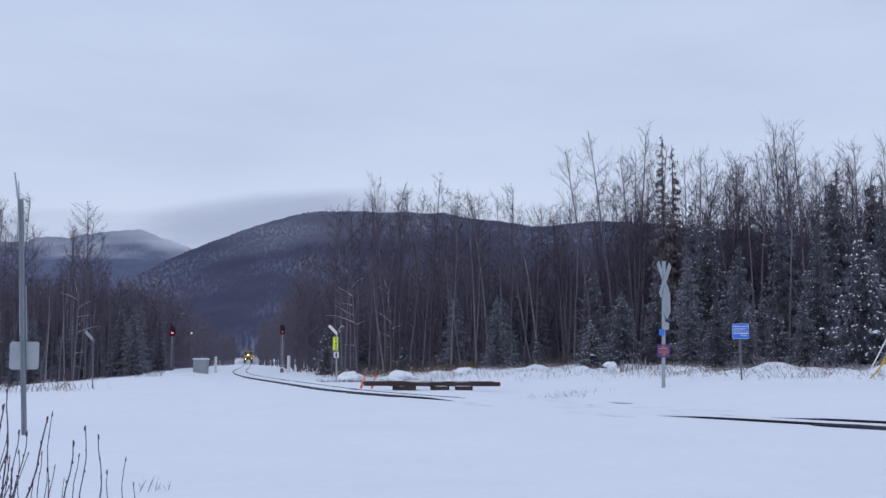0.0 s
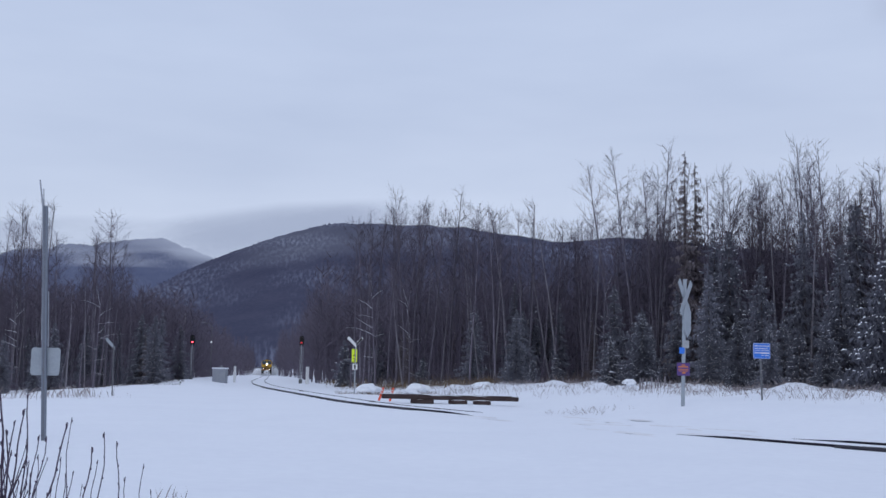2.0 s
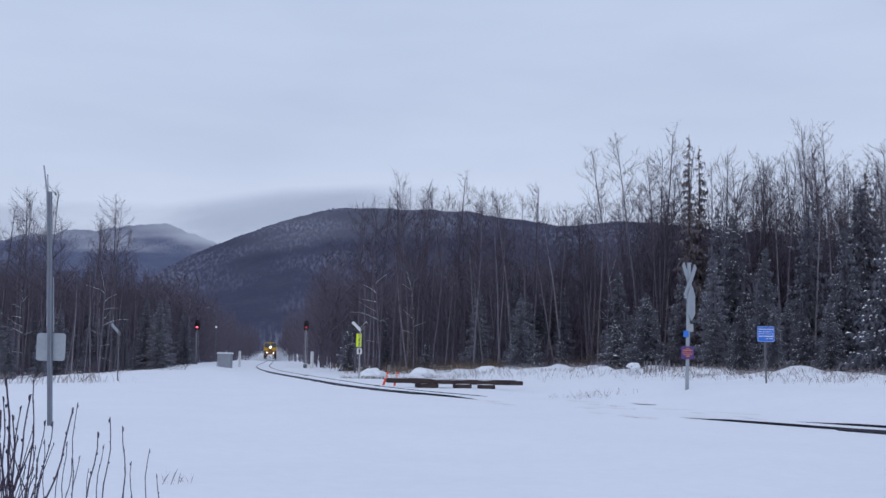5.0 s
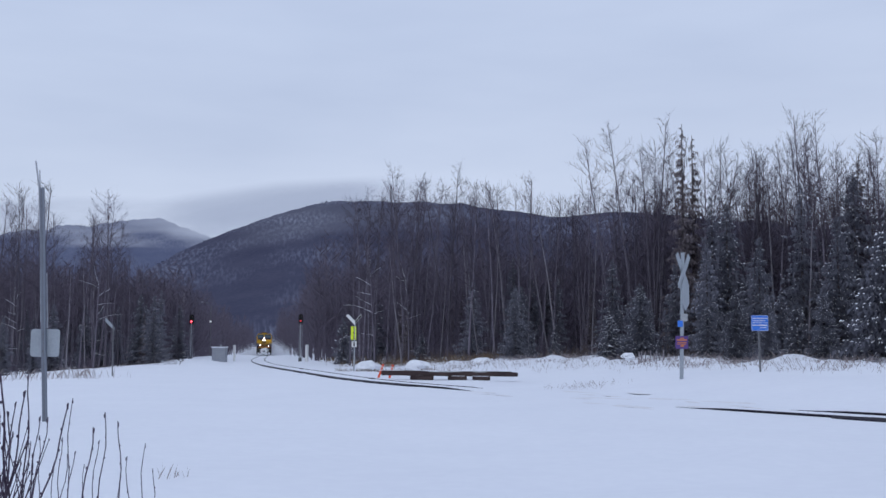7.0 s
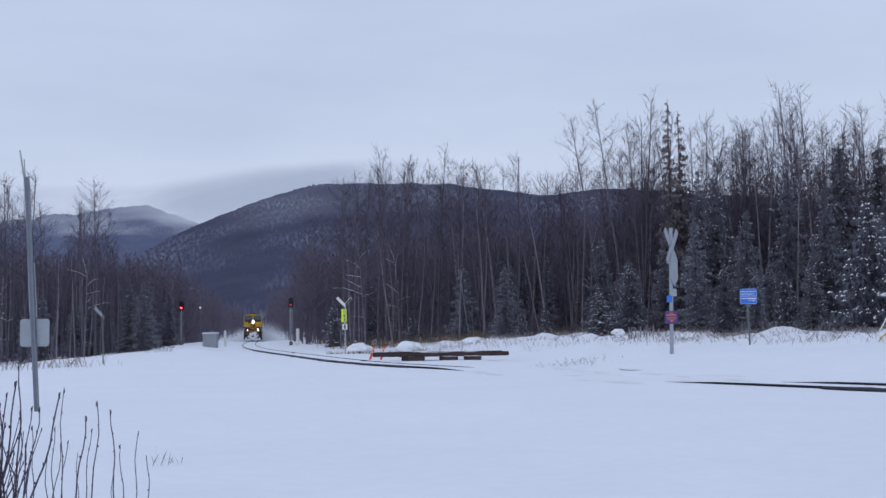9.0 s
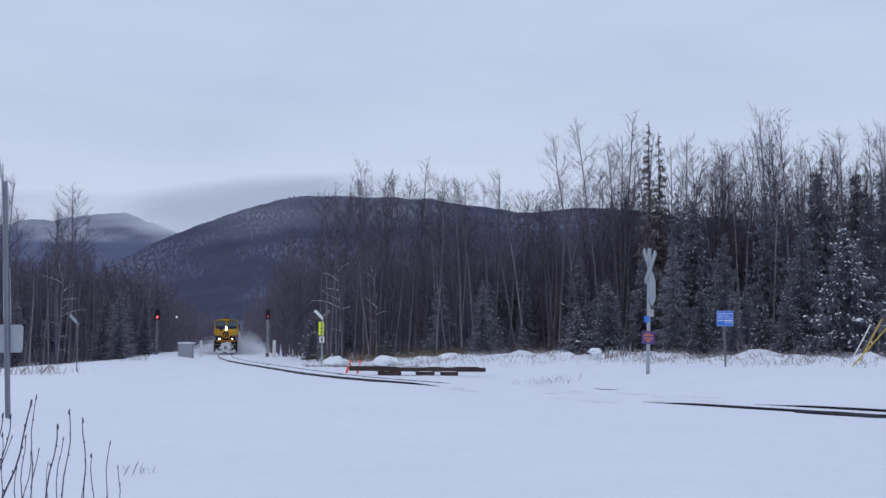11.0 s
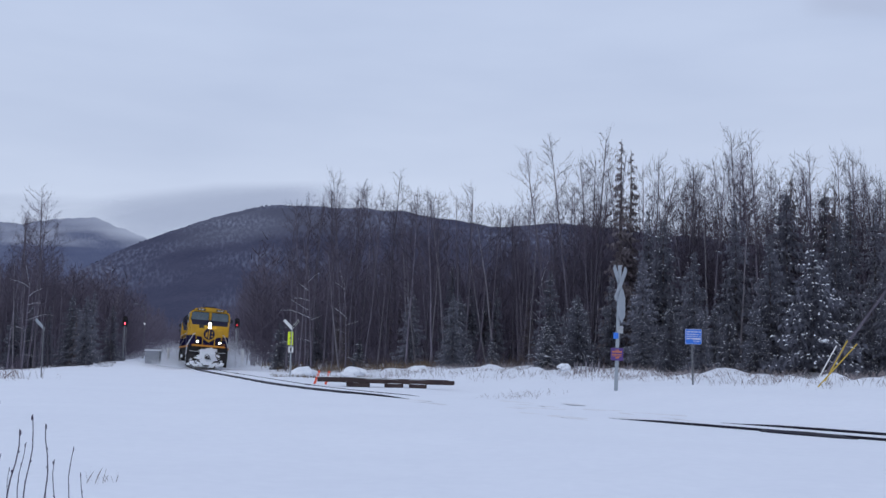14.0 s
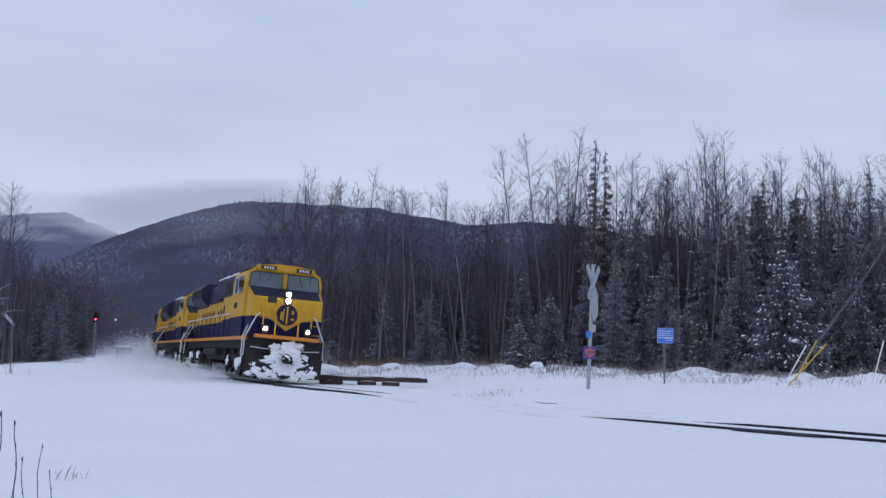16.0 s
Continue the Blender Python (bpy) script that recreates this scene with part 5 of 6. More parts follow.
def perforated_post():
    ob = tagged(new("sign_post"), "tall perforated galvanised post with a square sign seen from behind", "sign")
    bm = bmesh.new()
    lean = -0.21
    sh = Matrix(((1, 0, lean / 3.72, 0), (0, 1, 0, 0), (0, 0, 1, 0), (0, 0, 0, 1)))
    for x0, x1, y0, y1 in ((-0.034, -0.026, -0.028, 0.028), (0.026, 0.034, -0.028, 0.028), (-0.026, 0.026, 0.020, 0.028)):
        box(bm, x0, x1, y0, y1, -0.4, 3.72)
    for i in range(150):
        z = -0.3 + i * 0.0268
        box(bm, -0.026, -0.010, -0.028, -0.020, z, z + 0.0268)
        box(bm, 0.010, 0.026, -0.028, -0.020, z, z + 0.0268)
        box(bm, -0.010, 0.010, -0.028, -0.020, z, z + 0.0135)
    bmesh.ops.transform(bm, matrix=sh, verts=bm.verts)
    part("post", bm, POST_STEEL, ob)
    bm = boxed(-0.025, 0.025, -0.019, 0.018, -0.3, 3.70)
    bmesh.ops.transform(bm, matrix=sh, verts=bm.verts)
    part("post_core", bm, STEEL_DARK, ob)
    part("sign_back", plate(-0.30, 0.18, 0.035, 0.93, 1.38, 0.05), ALU, ob, "bare aluminium back of a square sign")
    for z in (1.02, 1.29):
        part("bolt", disc(bmesh.new(), (-0.07, -0.032, z), (0, -1, 0), 0.012, 0.012, 8), STEEL_DARK, ob)
    part("lath", tube(bmesh.new(), [(-0.135, 0.045, 1.50), (-0.195, 0.045, 2.7), (-0.27, 0.045, 3.7), (-0.35, 0.045, 4.17)], 0.022, 5, 0.013), LATH, ob, "weathered whitish wooden lath")
    part("lath", tube(bmesh.new(), [(-0.22, 0.05, 3.2), (-0.28, 0.05, 4.02)], 0.016, 5, 0.008), LATH, ob)
    part("lath", tube(bmesh.new(), [(-0.035, 0.045, 1.4), (-0.085, 0.045, 2.3)], 0.012, 5, 0.008), LATH, ob)
    ob.matrix_basis = pose(-6.74, 17.0, 0.09)
    return ob


perforated_post()
# white blade sign across the snow
ob = tagged(new("blade_sign"), "narrow white blade sign on a thin post in the snow", "sign")
part("post", post(bmesh.new(), 0, 0, -0.7, 2.2, 0.035, -0.06), STEEL_DARK, ob)
part("blade", panel([(-0.58, 0.0, 2.42), (-0.04, 0.12, 1.98), (-0.02, 0.12, 2.14), (-0.52, 0.0, 2.56)], 0.02), ALU, ob, "slanting white blade")
ob.matrix_basis = pose(-15.65, 47, 0.0) @ Matrix.Diagonal((0.75, 1, 1, 1))


def signal(x, y, h, lens):
    ob = tagged(new("railway_signal"), "railway signal on a slender mast showing a red light", "railway signal", "signals beside the line")
    part("mast", post(bmesh.new(), 0, 0, -0.6, h - 0.7, 0.05), STEEL, ob)
    part("base", boxed(-0.16, 0.16, -0.16, 0.16, -0.6, 0.12, 0.03), STEEL_DARK, ob)
    head = part("head", boxed(-0.24, 0.24, -0.05, 0.10, h - 0.82, h + 0.20, 0.08), BLACK, ob)
    for i, z in enumerate((h - 0.50, h - 0.08)):
        bm = bmesh.new()
        for k in range(9):
            a = radians(-20 + k * 27.5)
            b = radians(-20 + (k + 1) * 27.5)
            v = [bm.verts.new(p) for p in ((0.15 * math.cos(a), -0.05, z + 0.15 * math.sin(a)), (0.15 * math.cos(b), -0.05, z + 0.15 * math.sin(b)), (0.14 * math.cos(b), -0.28, z + 0.14 * math.sin(b)), (0.14 * math.cos(a), -0.28, z + 0.14 * math.sin(a)))]
            bm.faces.new(v)
        part("hood", bm, BLACK, head)
        part("lens", disc(bmesh.new(), (0, -0.06, z), (0, -1, 0), 0.085, 0.03, 16), lens if i == 0 else BLACK, head, "lit red lens" if i == 0 else "dark lens")
    bm = bmesh.new()
    for sg in (-0.16, 0.16):
        tube(bm, [(sg, 0.12, -0.2), (sg, 0.12, h - 0.9)], 0.018, 4)
    for i in range(10):
        tube(bm, [(-0.16, 0.12, 0.2 + i * 0.3), (0.16, 0.12, 0.2 + i * 0.3)], 0.014, 4)
    part("ladder", bm, STEEL, ob)
    ob.matrix_basis = pose(x, y, 0.30)
    return ob


signal(-27.4, 106, 4.2, RED_LAMP)
signal(-16.87, 110, 4.45, RED_DIM)
for x, y, z, h, r in ((-27.95, 105.5, 0.0, 1.15, 0.16), (-15.87, 108, 0.2, 1.5, 0.17), (-24.24, 112, 0.3, 1.35, 0.13)):
    ob = tagged(new("marker_post"), "short stout white marker post beside the line", "post", "white marker posts")
    bm = disc(bmesh.new(), (0, 0, h / 2 - 0.2), (0, 0, 1), r, h + 0.4, 14)
    part("shaft", bm, WHITE, ob)
    part("cap", disc(bmesh.new(), (0, 0, h + 0.03), (0, 0, 1), r * 1.06, 0.06, 14, r * 0.6), STEEL, ob)
    ob.matrix_basis = pose(x, y, z)
CABINET = mat("cabinet_grey", (0.36, 0.38, 0.42), 0.5, 0.2, other=(0.28, 0.30, 0.34), scale=4, amount=0.7)
ob = tagged(new("relay_cabinet"), "silver metal equipment cabinet beside the line", "cabinet")
part("body", boxed(-0.66, 0.66, -0.4, 0.4, -0.3, 1.45, 0.03), CABINET, ob)
part("roof", prism(bmesh.new(), [(-0.74, 1.45), (0.74, 1.45), (0.66, 1.58), (-0.66, 1.58)], -0.46, 0.46), SNOW_CAP, ob, "snow-covered cabinet roof")
for sg in (-1, 1):
    part("door", boxed(sg * 0.33 - 0.29, sg * 0.33 + 0.29, -0.425, -0.40, 0.0, 1.35, 0.01), CABINET, ob)
part("vent", tube(bmesh.new(), [(0.1, 0, 1.5), (0.1, 0, 1.78)], 0.06, 8), STEEL, ob)
ob.matrix_basis = pose(-23.05, 100, -0.12)
ob = tagged(new("utility_pole"), "weathered grey timber utility pole by the wood", "pole")
part("shaft", tube(bmesh.new(), [(0, 0, -0.6), (-0.15, 0, 7.3)], 0.15, 8, 0.10), BARK_PALE, ob)
ob.matrix_basis = pose(-30.25, 114, 0.0)
ob = tagged(new("street_lamp"), "slim lamp post with a small lit head far off", "street lamp")
part("shaft", tube(bmesh.new(), [(0, 0, -0.6), (0, 0, 7.4), (-0.5, 0, 7.9), (-1.3, 0, 8.0)], 0.05, 6, 0.03), STEEL_DARK, ob)
part("lamp_head", boxed(-1.75, -1.1, -0.12, 0.12, 7.93, 8.07, 0.03), ALU, ob)
part("reflector", disc(bmesh.new(), (0, -0.1, 5.2), (0, -1, 0), 0.14, 0.05, 10), mat("small_lamp", (0.9, 0.9, 0.9), 0.4, emit=0.5, glow=(0.9, 0.95, 1.0)), ob)
ob.matrix_basis = pose(-36.0, 150, 0.0)

# mileage post with its angled boards
ob = tagged(new("mileage_post"), "steel post with a fluorescent yellow number plate and two angled boards", "railway sign")
part("post", post(bmesh.new(), 0, 0.03, -0.6, 2.75, 0.04, 0.02), STEEL, ob)
number_plate = part("number_plate", plate(-0.20, 0.10, 0.0, 1.66, 2.42, 0.03), LIME, ob, "fluorescent yellow-green plate")
for i, ch in enumerate("142"):
    writing(ch, 0.27, -0.05, -0.004, 2.29 - i * 0.25, BLACK, number_plate, "numeral")
small_plate = part("small_plate", plate(-0.15, 0.14, 0.0, 1.24, 1.58, 0.03), WHITE, ob, "small white plate")
part("small_mark", boxed(-0.05, 0.04, -0.008, -0.002, 1.30, 1.52), BLACK, small_plate)
part("board", panel([(-0.50, 0.0, 3.02), (0.0, 0.0, 2.52), (0.02, 0.0, 2.74), (-0.38, 0.0, 3.13)], 0.02), WHITE, ob, "white slanting board")
part("board", panel([(0.0, 0.0, 2.52), (0.42, 0.0, 3.02), (0.36, 0.0, 3.13), (0.02, 0.0, 2.74)], 0.02), WHITE, ob, "slanting board with a black face")
part("board_face", panel([(0.03, -0.03, 2.585), (0.395, -0.03, 3.005), (0.35, -0.03, 3.085), (0.04, -0.03, 2.725)], 0.01), BLACK, ob)
ob.matrix_basis = pose(-6.10, 60, 0.12)

# orange delineators and the stack of timbers
for x, y, lean in ((-3.67, 46.5, 0.22), (-3.14, 46.0, 0.16)):
    ob = tagged(new("delineator"), "leaning orange plastic delineator post with white bands", "marker post", "orange delineators by the track")
    top = Vector((lean, 0.02, 0.52))
    part("tube", tube(bmesh.new(), [(0, 0, -0.15), top], 0.05, 8), ORANGE, ob)
    for q in (0.62, 0.80):
        part("band", tube(bmesh.new(), [top * q, top * (q + 0.09)], 0.053, 8), WHITE, ob)
    part("knob", lump(bmesh.new(), top, (0.06, 0.06, 0.05), 2, 0.1, 2), ORANGE, ob)
    ob.matrix_basis = pose(x, y, 0.0)


def timber(x0, x1, y, z, w, h, turn, name="timber", label="long dark creosoted timber lying in the snow"):
    ob = tagged(new(name), label, "timber", "timbers stacked beside the track")
    part("beam", boxed(-(x1 - x0) / 2, (x1 - x0) / 2, -w / 2, w / 2, 0, h, 0.02), TIMBER, ob)
    bm = bmesh.new()
    g = np.random.RandomState(int(abs(x0) * 100))
    for i in range(5):
        lump(bm, (g.uniform(-0.45, 0.45) * (x1 - x0), g.uniform(-0.05, 0.08), h), (g.uniform(0.15, 0.4), w * 0.3, 0.018), i, 0.4, 2)
    tagged(part("snow_patch", bm, SNOW_CAP, ob), kind="stuff")
    ob.matrix_basis = pose((x0 + x1) / 2, y, z, 0, 0, turn)
    return ob


for x, y, ln in ((-1.59, 43.4, 0.95), (-0.13, 43.3, 0.75), (0.85, 43.2, 0.70)):
    timber(x - ln / 2, x + ln / 2, y - 0.25, -0.02, 0.25, 0.16, -14, "bearer", "short dark timber bearer under the stack")
timber(-3.30, 0.6, 43.75, 0.14, 0.28, 0.20, -2)
timber(-2.5, 2.1, 43.45, 0.145, 0.28, 0.19, -2)
timber(-2.2, 2.35, 43.15, 0.14, 0.26, 0.17, -2)

# crossing sign: two crossed boards and a shield, seen almost from the edge
ob = tagged(new("crossing_sign"), "railway crossing sign with crossed boards, seen from behind and edge on", "crossing sign")
part("post", post(bmesh.new(), 0, 0, -0.5, 3.55, 0.055, 0.10, 10), ALU, ob)
tilt = Matrix.Translation((0.12, 0, 0)) @ Euler((0, 0, radians(56))).to_matrix().to_4x4()
for i, a in enumerate((28, -28)):
    bm = plate(-0.095, 0.095, -0.02 + i * 0.045, -0.62, 0.62, 0.02, 0.02, Matrix.Translation((0, 0, 3.02)) @ Euler((0, radians(a * 1.45), 0)).to_matrix().to_4x4())
    bmesh.ops.transform(bm, matrix=tilt, verts=bm.verts)
    part("board", bm, ALU, ob, "bare metal back of a crossing board")
bm = prism(bmesh.new(), [(-0.26, 2.10), (0, 1.88), (0.26, 2.10), (0.26, 2.62), (0.10, 2.85), (-0.10, 2.85), (-0.26, 2.62)], -0.05, -0.03)
bmesh.ops.transform(bm, matrix=tilt, verts=bm.verts)
part("shield", bm, ALU, ob, "bare metal back of a shield-shaped plate")
bm = boxed(0.02, 0.20, -0.06, 0.06, 1.58, 1.80, 0.015)
part("junction_box", bm, STEEL, ob)
part("blue_plate", plate(-0.09, 0.06, -0.06, 1.42, 1.60, 0.015), BLUE_SIGN, ob, "small blue plate")
notice = part("notice", plate(-0.16, 0.20, -0.065, 0.80, 1.16, 0.02), PURPLE_SIGN, ob, "purple notice with orange print bars")
for z0, z1, x0, x1 in ((1.085, 1.11, -0.03, 0.08), (1.03, 1.065, -0.12, 0.16), (0.92, 0.94, -0.11, 0.15), (0.965, 0.985, -0.12, 0.16), (0.86, 0.90, -0.02, 0.08)):
    part("print_bar", boxed(x0, x1, -0.072, -0.066, z0, z1), ORANGE_SIGN, notice)
ob.matrix_basis = pose(6.9, 33, 0.40) @ Matrix.Diagonal((1.1, 1.1, 1.1, 1))

# blue notice on its own post
ob = tagged(new("notice_sign"), "blue notice board with lines of white print on a steel post", "sign")
part("post", post(bmesh.new(), 0.0, 0.05, -0.5, 1.75, 0.032, -0.05), STEEL_DARK, ob)
board = part("board", plate(-0.30, 0.28, 0.0, 1.39, 1.92, 0.03, 0.02), BLUE_SIGN, ob, "bright blue board")
g = np.random.RandomState(4)
for r, (z, h) in enumerate(((1.82, 0.030), (1.735, 0.026), (1.665, 0.020), (1.585, 0.032), (1.50, 0.020))):
    x = -0.25
    while x < 0.20:
        w = g.uniform(0.05, 0.13)
        if r < 4 or -0.12 < x < 0.1:
            part("print_bar", boxed(x, min(x + w, 0.24), -0.008, -0.002, z - h / 2, z + h / 2), WHITE, board)
        x += w + 0.025
part("scuff", boxed(-0.03, 0.22, -0.010, -0.003, 1.56, 1.60), WHITE, board)
bm = bmesh.new()
tube(bm, [(-0.285, -0.004, 1.405), (0.265, -0.004, 1.405), (0.265, -0.004, 1.905), (-0.285, -0.004, 1.905), (-0.285, -0.004, 1.405)], 0.006, 4)
part("border", bm, WHITE, board)
ob.matrix_basis = pose(10.25, 36, 0.53)

# guy wires with plastic guards
for x0, z0, x1, z1, m, up in ((13.96, 1.10, 14.51, 1.96, WHITE, 6), (14.20, 1.05, 14.88, 2.14, GUARD, 8), (13.91, 0.70, 15.2, 2.03, GUARD, 5), (16.86, 1.30, 17.19, 2.2, WHITE, 8)):
    ob = tagged(new("guy_wire"), "slanting guy wire with a yellow plastic guard" if m is GUARD else "slanting guy wire with a whitish plastic guard", "guy wire", "guy wires at the wood's edge")
    d = Vector((x1 - x0, 0.15, z1 - z0))
    part("guard", tube(bmesh.new(), [-d * 0.25, d], 0.022, 6), m, ob)
    part("wire", tube(bmesh.new(), [d, d * (1 + up * 0.6)], 0.006, 4), STEEL_DARK, ob)
    ob.matrix_basis = pose(x0, 34, z0)
# a broken tree leaning in the wood
w = Wood(77)
w.limb(w.bend((16.6, 40, 1.0), (0.55, 0.0, 0.83), 8.5, 6, 0.04), 0.07, 0.02, 5)
for i in range(7):
    w.limb(w.bend((17.6 + i * 0.45, 40, 2.6 + i * 0.62), (0.5 - i % 3 * 0.5, 0.1, 0.4), 1.6, 3, 0.2), 0.02, 0.006, 3)
ob = tagged(new("fallen_tree"), "broken grey leaning dead tree in the wood", "tree")
raw("trunk", w.v, w.f, BARK, ob)
# boulders capped with snow at the wood's edge
for x, y, z, s in ((7.3, 46, 0.95, 0.22), (-5.6, 63, 0.10, 0.5), (-2.6, 62, 0.16, 0.46), (1.2, 60, 0.45, 0.4)):
    ob = tagged(new("boulder"), "rounded boulder under a cap of snow", "rock", "boulders at the wood's edge")
    part("stone", lump(bmesh.new(), (0, 0, 0), (s * 1.1, s * 0.9, s * 0.45), x, 0.4, 3), BARK, ob)
    part("snow_cap", lump(bmesh.new(), (0.1 * s, 0.05 * s, s * 0.14), (s * 1.45 if y > 50 else s * 1.25, s * 1.15, s * 0.72), x, 0.45, 3), SNOW_CAP, ob)
    ob.matrix_basis = pose(x, y, z)
for i in range(9):
    x = 7.95 + i * 0.16 + 0.05 * math.sin(i * 5)
    ob = tagged(new("stake"), "short pale broken stake standing in the snow", "stake", "stakes at the wood's edge")
    part("shaft", tube(bmesh.new(), [(0, 0, -0.4), (0.02, 0, 0.32 + 0.1 * math.sin(i * 3))], 0.03, 5), BARK_PALE, ob)
    ob.matrix_basis = pose(x, 47, 0.88)


# ---- near shrub: willow stems with buds ----
def stem(x, top, lean, r, y, seed, buds, forks=0):
    """One upright willow shoot: its tip's x and height, and how far its foot lies off."""
    g = np.random.RandomState(seed)
    bm = bmesh.new()
    n = 14
    foot = -0.12
    pts = []
    for i in range(n + 1):
        q = i / n
        pts.append(Vector((x - lean * (1 - q) ** 1.4 + 0.014 * math.sin(q * 7 + seed) * math.sin(q * 3.14) + 0.004 * math.sin(q * 23 + seed), y + 0.10 * (1 - q) * math.sin(seed), foot + (top - foot) * q)))
    tube(bm, pts, r, 6, r * 0.45)
    for i in range(buds):
        q = 1 - (i * 0.09 + 0.02 * g.rand()) if i else 0.985
        k = min(int(q * n), n - 1)
        p = pts[k].lerp(pts[k + 1], q * n - k)
        s = 1.5 if i == 0 else 0.7
        lump(bm, p + Vector((g.uniform(-1, 1) * r, -r * 0.4, 0)), (r * 0.7, r * 0.7, r * 1.7 * s), seed + i, 0.2, 1)
    for i in range(forks):
        q = g.uniform(0.3, 0.75)
        k = int(q * n)
        way = g.choice((-1, 1)) * g.uniform(0.15, 0.5)
        ln = (top - foot) * g.uniform(0.15, 0.32)
        shoot = [pts[k] + Vector((way * ln * t ** 0.8, 0.05 * t, ln * t)) for t in (0, 0.3, 0.65, 1.0)]
        tube(bm, shoot, r * 0.55, 5, r * 0.3)
        lump(bm, shoot[-1], (r * 0.5, r * 0.5, r * 1.5), seed + i + 30, 0.2, 1)
    return bm


ob = tagged(new("willow_shrub"), "leafless willow shrub with upright budded stems in the snow", "shrub")
NEAR_TWIG = mat("willow_bark", (0.045, 0.032, 0.062), 0.7, other=(0.085, 0.062, 0.09), scale=25, amount=0.9, bump=0.3, fine=90)
STEMS = [(-1.98, 1.04, -0.12, 0.009), (-1.88, 1.04, 0.06, 0.006), (-1.67, 0.92, 0.42, 0.007), (-1.67, 0.94, 0.0, 0.004), (-1.72, 0.77, -0.05, 0.004), (-1.555, 0.82, 0.12, 0.006), (-1.52, 0.88, 0.08, 0.005), (-1.48, 0.84, -0.03, 0.005), (-1.41, 0.70, -0.01, 0.004), (-1.35, 0.75, 0.04, 0.004), (-1.82, 0.86, 0.08, 0.005), (-1.75, 0.86, 0.20, 0.005), (-1.99, 0.96, -0.10, 0.006), (-1.87, 0.84, 0.08, 0.004), (-1.98, 0.85, -0.05, 0.005), (-1.74, 0.64, -0.02, 0.004), (-1.56, 0.76, 0.07, 0.004), (-1.82, 0.76, 0.12, 0.004), (-1.80, 0.78, 0.07, 0.004), (-1.32, 0.64, 0.01, 0.004)]
SIDE = [(-1.93, 0.80, 0.03, 0.005), (-1.90, 0.72, -0.05, 0.004), (-1.95, 0.76, 0.05, 0.004), (-1.86, 0.68, 0.06, 0.004), (-2.02, 0.98, -0.04, 0.006), (-2.05, 0.90, 0.02, 0.005), (-1.78, 0.66, 0.1, 0.004), (-1.61, 0.66, 0.04, 0.003)]
THICK = [(-2.06, 1.02, 0.02, 0.010), (-2.03, 0.95, -0.03, 0.009), (-2.00, 0.90, 0.05, 0.009), (-1.96, 0.88, -0.10, 0.007), (-2.10, 1.06, 0.05, 0.008), (-2.14, 0.96, -0.04, 0.008), (-1.93, 0.92, 0.12, 0.006), (-1.90, 0.80, 0.14, 0.006), (-2.02, 0.80, -0.12, 0.006), (-1.84, 0.70, 0.16, 0.005), (-1.97, 0.74, 0.10, 0.005), (-2.08, 0.84, -0.08, 0.006), (-1.89, 0.97, 0.22, 0.007), (-1.63, 0.72, 0.10, 0.004), (-1.45, 0.66, -0.03, 0.003), (-1.69, 0.70, 0.13, 0.004)]
for i, (x, top, lean, r) in enumerate(STEMS + SIDE + THICK):
    part("stem", stem(x, top, lean, r * 0.92, 4.5 + 0.05 * math.sin(i * 2.1), i + 1, 6, 2 if r > 0.0055 and x < -1.8 else 0), NEAR_TWIG, ob)


# ---- dry grass and low brush, too fine to count ----
def blades(name, seed, count, where, material, label, h0=0.15, h1=0.5, wide=0.012):
    g = np.random.RandomState(seed)
    v, f = [], []
    spots = np.array([where(g) for _ in range(count)])
    for (x, y), z in zip(spots, ground_z(spots[:, 0], spots[:, 1]) - 0.03):
        h, a, l = g.uniform(h0, h1), g.uniform(0, 6.28), g.normal(0, 0.16)
        dx, dy = math.cos(a) * wide, math.sin(a) * wide * 0.5
        o = len(v)
        v += [(x - dx, y - dy, z), (x + dx, y + dy, z), (x + l * h + dx * 0.7, y, z + h * 0.6), (x + l * h * 2.2, y, z + h)]
        f += [(o, o + 1, o + 2), (o, o + 2, o + 3)]
    return tagged(raw(name, v, f, material), label, "dry grass", kind="stuff")


def clump_field(b0, b1, near, far, size, n, seed):
    """Places gathered in clumps at the wood's edge."""
    g0 = np.random.RandomState(seed)
    centres = [(b, edge(b) - g0.uniform(near, far)) for b in g0.uniform(b0, b1, n)]

    def pick(g):
        b, y = centres[g.randint(len(centres))]
        return b * y + g.normal(0, size), y + g.normal(0, size)
    return pick


STALK = mat("dry_stalks", (0.36, 0.32, 0.32), 0.9, other=(0.22, 0.19, 0.19), scale=2, amount=1.0, spec=0.08)
BRUSH = mat("winter_brush", (0.115, 0.09, 0.085), 0.9, other=(0.06, 0.047, 0.046), scale=2, amount=1.0)
blades("dry_grass", 51, 3600, clump_field(-0.12, 0.06, -3, 4, 1.1, 40, 1), GRASS, "matted brown dry grass at the wood's edge", 0.12, 0.5, 0.014)
blades("dry_grass", 58, 420, lambda g: (g.uniform(-7.2, -1.5), 60.8 + g.normal(0, 0.5)), GRASS, "matted brown dry grass before the snowy mounds", 0.06, 0.26, 0.012)
blades("dry_grass", 52, 9000, clump_field(-0.02, 0.58, -1, 15, 1.0, 130, 2), STALK, "sparse dry stalks standing through the snow", 0.08, 0.36, 0.0045)
blades("dry_grass", 53, 3000, clump_field(-0.10, 0.60, -4, 2, 1.0, 120, 3), BRUSH, "low brown brush under the trees", 0.3, 1.0, 0.015)
blades("dry_grass", 54, 3500, lambda g: (lambda y: (g.uniform(-0.50, -0.265) * y, y))(g.uniform(74, 94)), BRUSH, "low brown brush under the trees", 0.06, 0.26, 0.010)
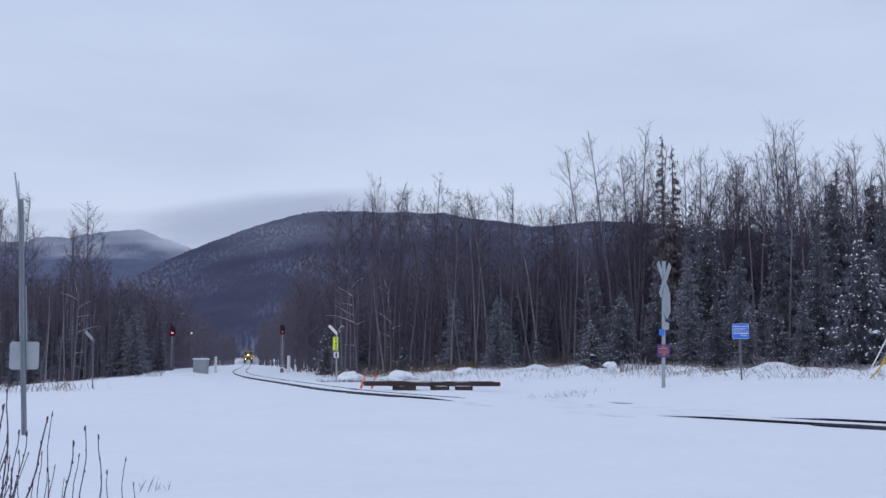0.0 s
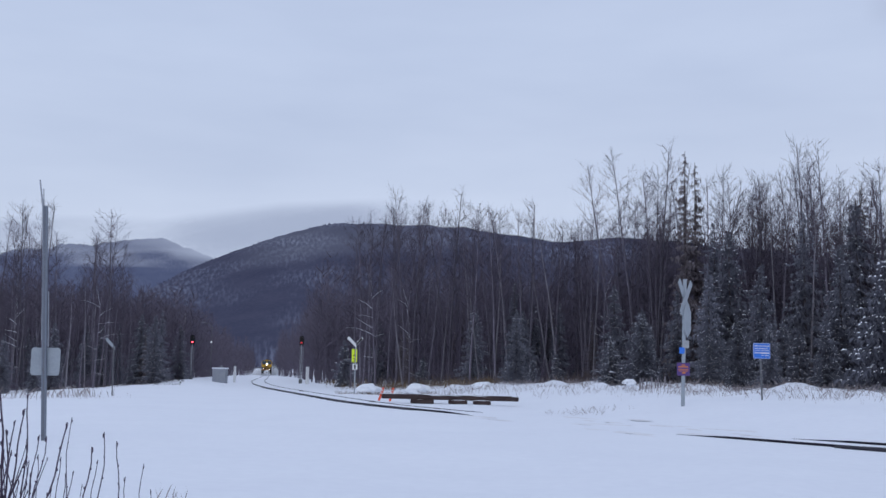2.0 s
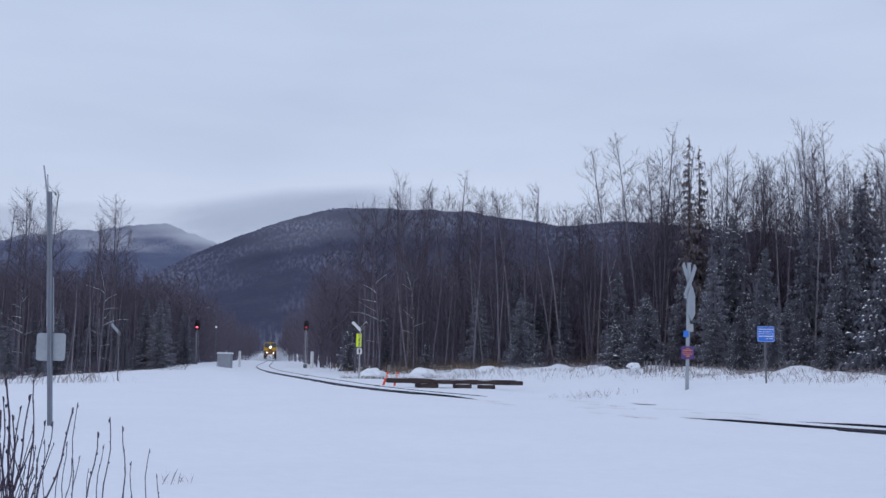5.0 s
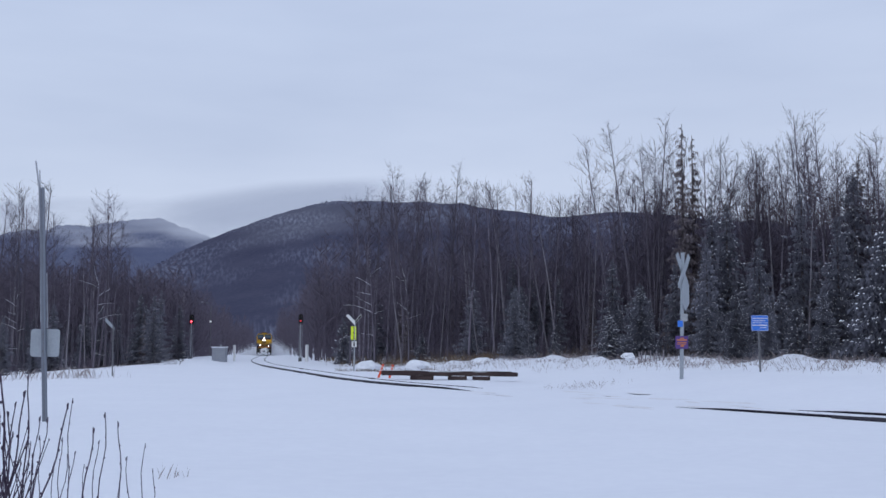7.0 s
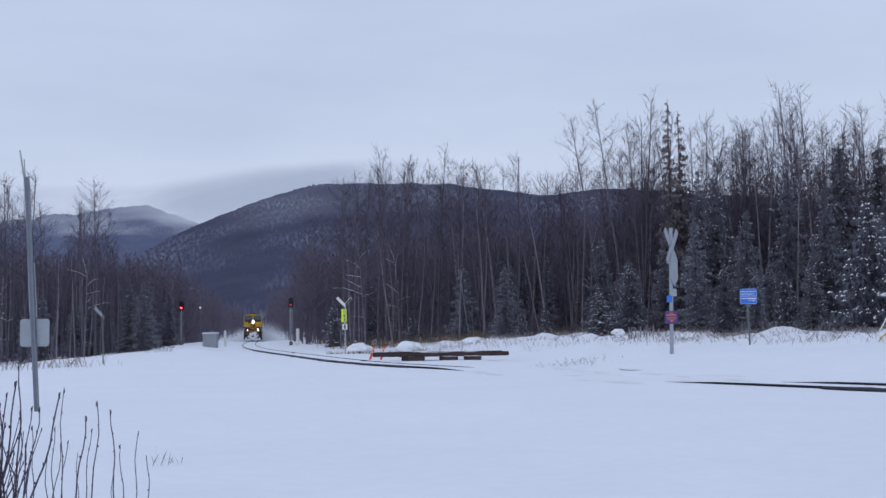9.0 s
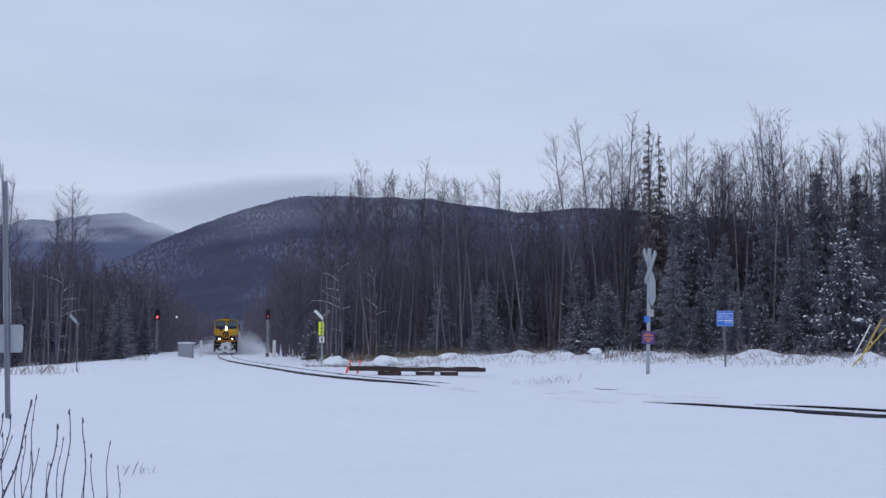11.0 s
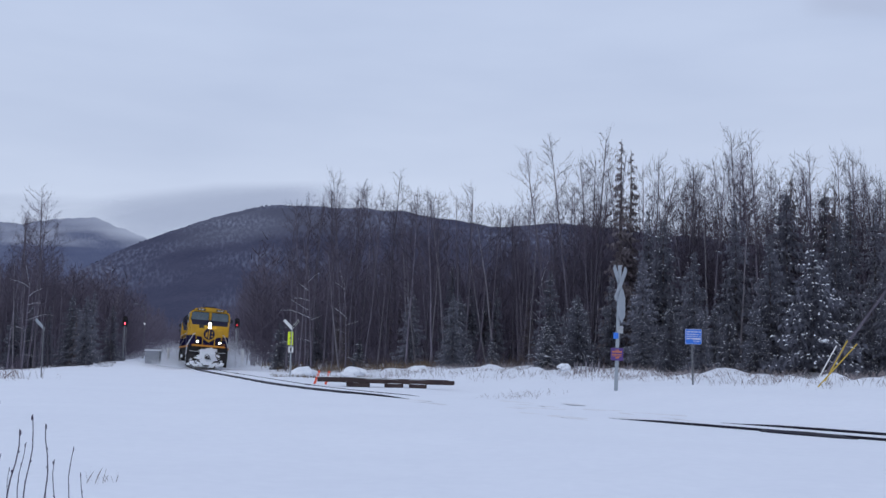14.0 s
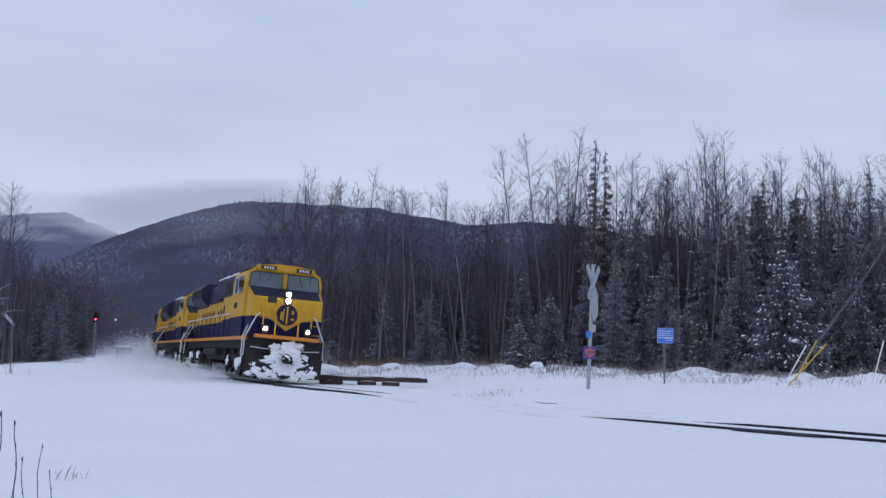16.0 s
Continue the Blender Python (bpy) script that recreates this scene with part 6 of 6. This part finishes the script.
blades("dry_grass", 55, 260, lambda g: (g.choice((-17.6, -16.2, -15.2, -14.6, -18.8)) + g.normal(0, 0.45), g.normal(42, 1.2)), STALK, "thin leafless brush standing through the snow", 0.10, 0.6, 0.005)
blades("dry_grass", 56, 170, lambda g: (3.9 + g.normal(0, 0.55), 33.5 + g.normal(0, 0.6)), STALK, "tuft of pale dry grass in the snow", 0.06, 0.22, 0.0028)
blades("dry_grass", 57, 14, lambda g: (-2.56 + g.uniform(-0.12, 0.12), 9.5 + g.normal(0, 0.1)), STALK, "few dry stalks in the near snow", 0.06, 0.2, 0.0022)

# dirty, driven snow at the crossing
DIRTY = mat("dirty_snow", (0.68, 0.67, 0.685), 0.8, other=(0.80, 0.81, 0.84), scale=3, amount=1.0, bump=0.2, fine=14)
g = np.random.RandomState(21)
v_all = bmesh.new()
for i in range(20):
    q = g.rand()
    x, y, a = track_at(S_NEAR + 2 + q * (S_ROAD - S_NEAR - 1.5))
    off = g.choice((-0.9, 0.75, 1.4, 2.4, -1.6)) + g.normal(0, 0.45)
    px, py = x - math.sin(a) * off, y + math.cos(a) * off
    lump(v_all, (0, 0, 0), (g.uniform(0.3, 1.0), g.uniform(0.08, 0.3), 0.010), i, 0.9, 2)
    new_verts = list(v_all.verts)[-42:]
    bmesh.ops.transform(v_all, matrix=pose(px, py, float(ground_z(px, py)) - 0.003, 0, 0, math.degrees(a) + g.normal(0, 12)), verts=new_verts)
tagged(part("dirty_snow", v_all, DIRTY), "greyish dirty patches of driven snow at the crossing", "snow", kind="stuff")


# ---- what moves ----
def motions():
    # distance of the leading plough from the eye's cross-line, time by time
    times = [0, 4, 7.5, 11, 12.5, 14, 15, 16]
    depth = [360, 277, 206, 137, 108.5, 80, 60.3, 40.3]
    nose_s = [float(np.interp(-d, -LINE[:, 1], ALONG)) for d in depth]

    fit_s = np.polyfit(times, nose_s, 4)
    for i, (loco, cloud) in enumerate(zip(LOCOS, SPRAYS)):
        rows = []
        for k in range(0, 33):
            t = k * 0.5
            s = float(np.polyval(fit_s, t)) - 11.4 - i * 22.3
            xa, ya, _ = track_at(s + 6.9)
            xb, yb, _ = track_at(s - 6.9)
            a = math.degrees(math.atan2(ya - yb, xa - xb))
            c = cant((ya + yb) / 2)
            rows.append((t, pose((xa + xb) / 2, (ya + yb) / 2, 0.11, 0, 0, a) @ pose(0, 0, 0, -c, 0, 0)))
        walk(loco, rows)
        walk(cloud, [(t, m @ pose(0, 0, 0, cant(m.translation.y), 0, 0)) for t, m in rows])
        for w in loco.children:
            if w.name.startswith("wheelset"):
                x = w.location.x
                turn = []
                for f in range(0, 481):
                    t = f / FPS
                    d = float(np.polyval(fit_s, t)) - float(np.polyval(fit_s, 0))
                    turn.append((t, pose(x, 0, 0.53, 0, math.degrees(d / 0.53) % 360, 0)))
                walk(w, turn)


motions()
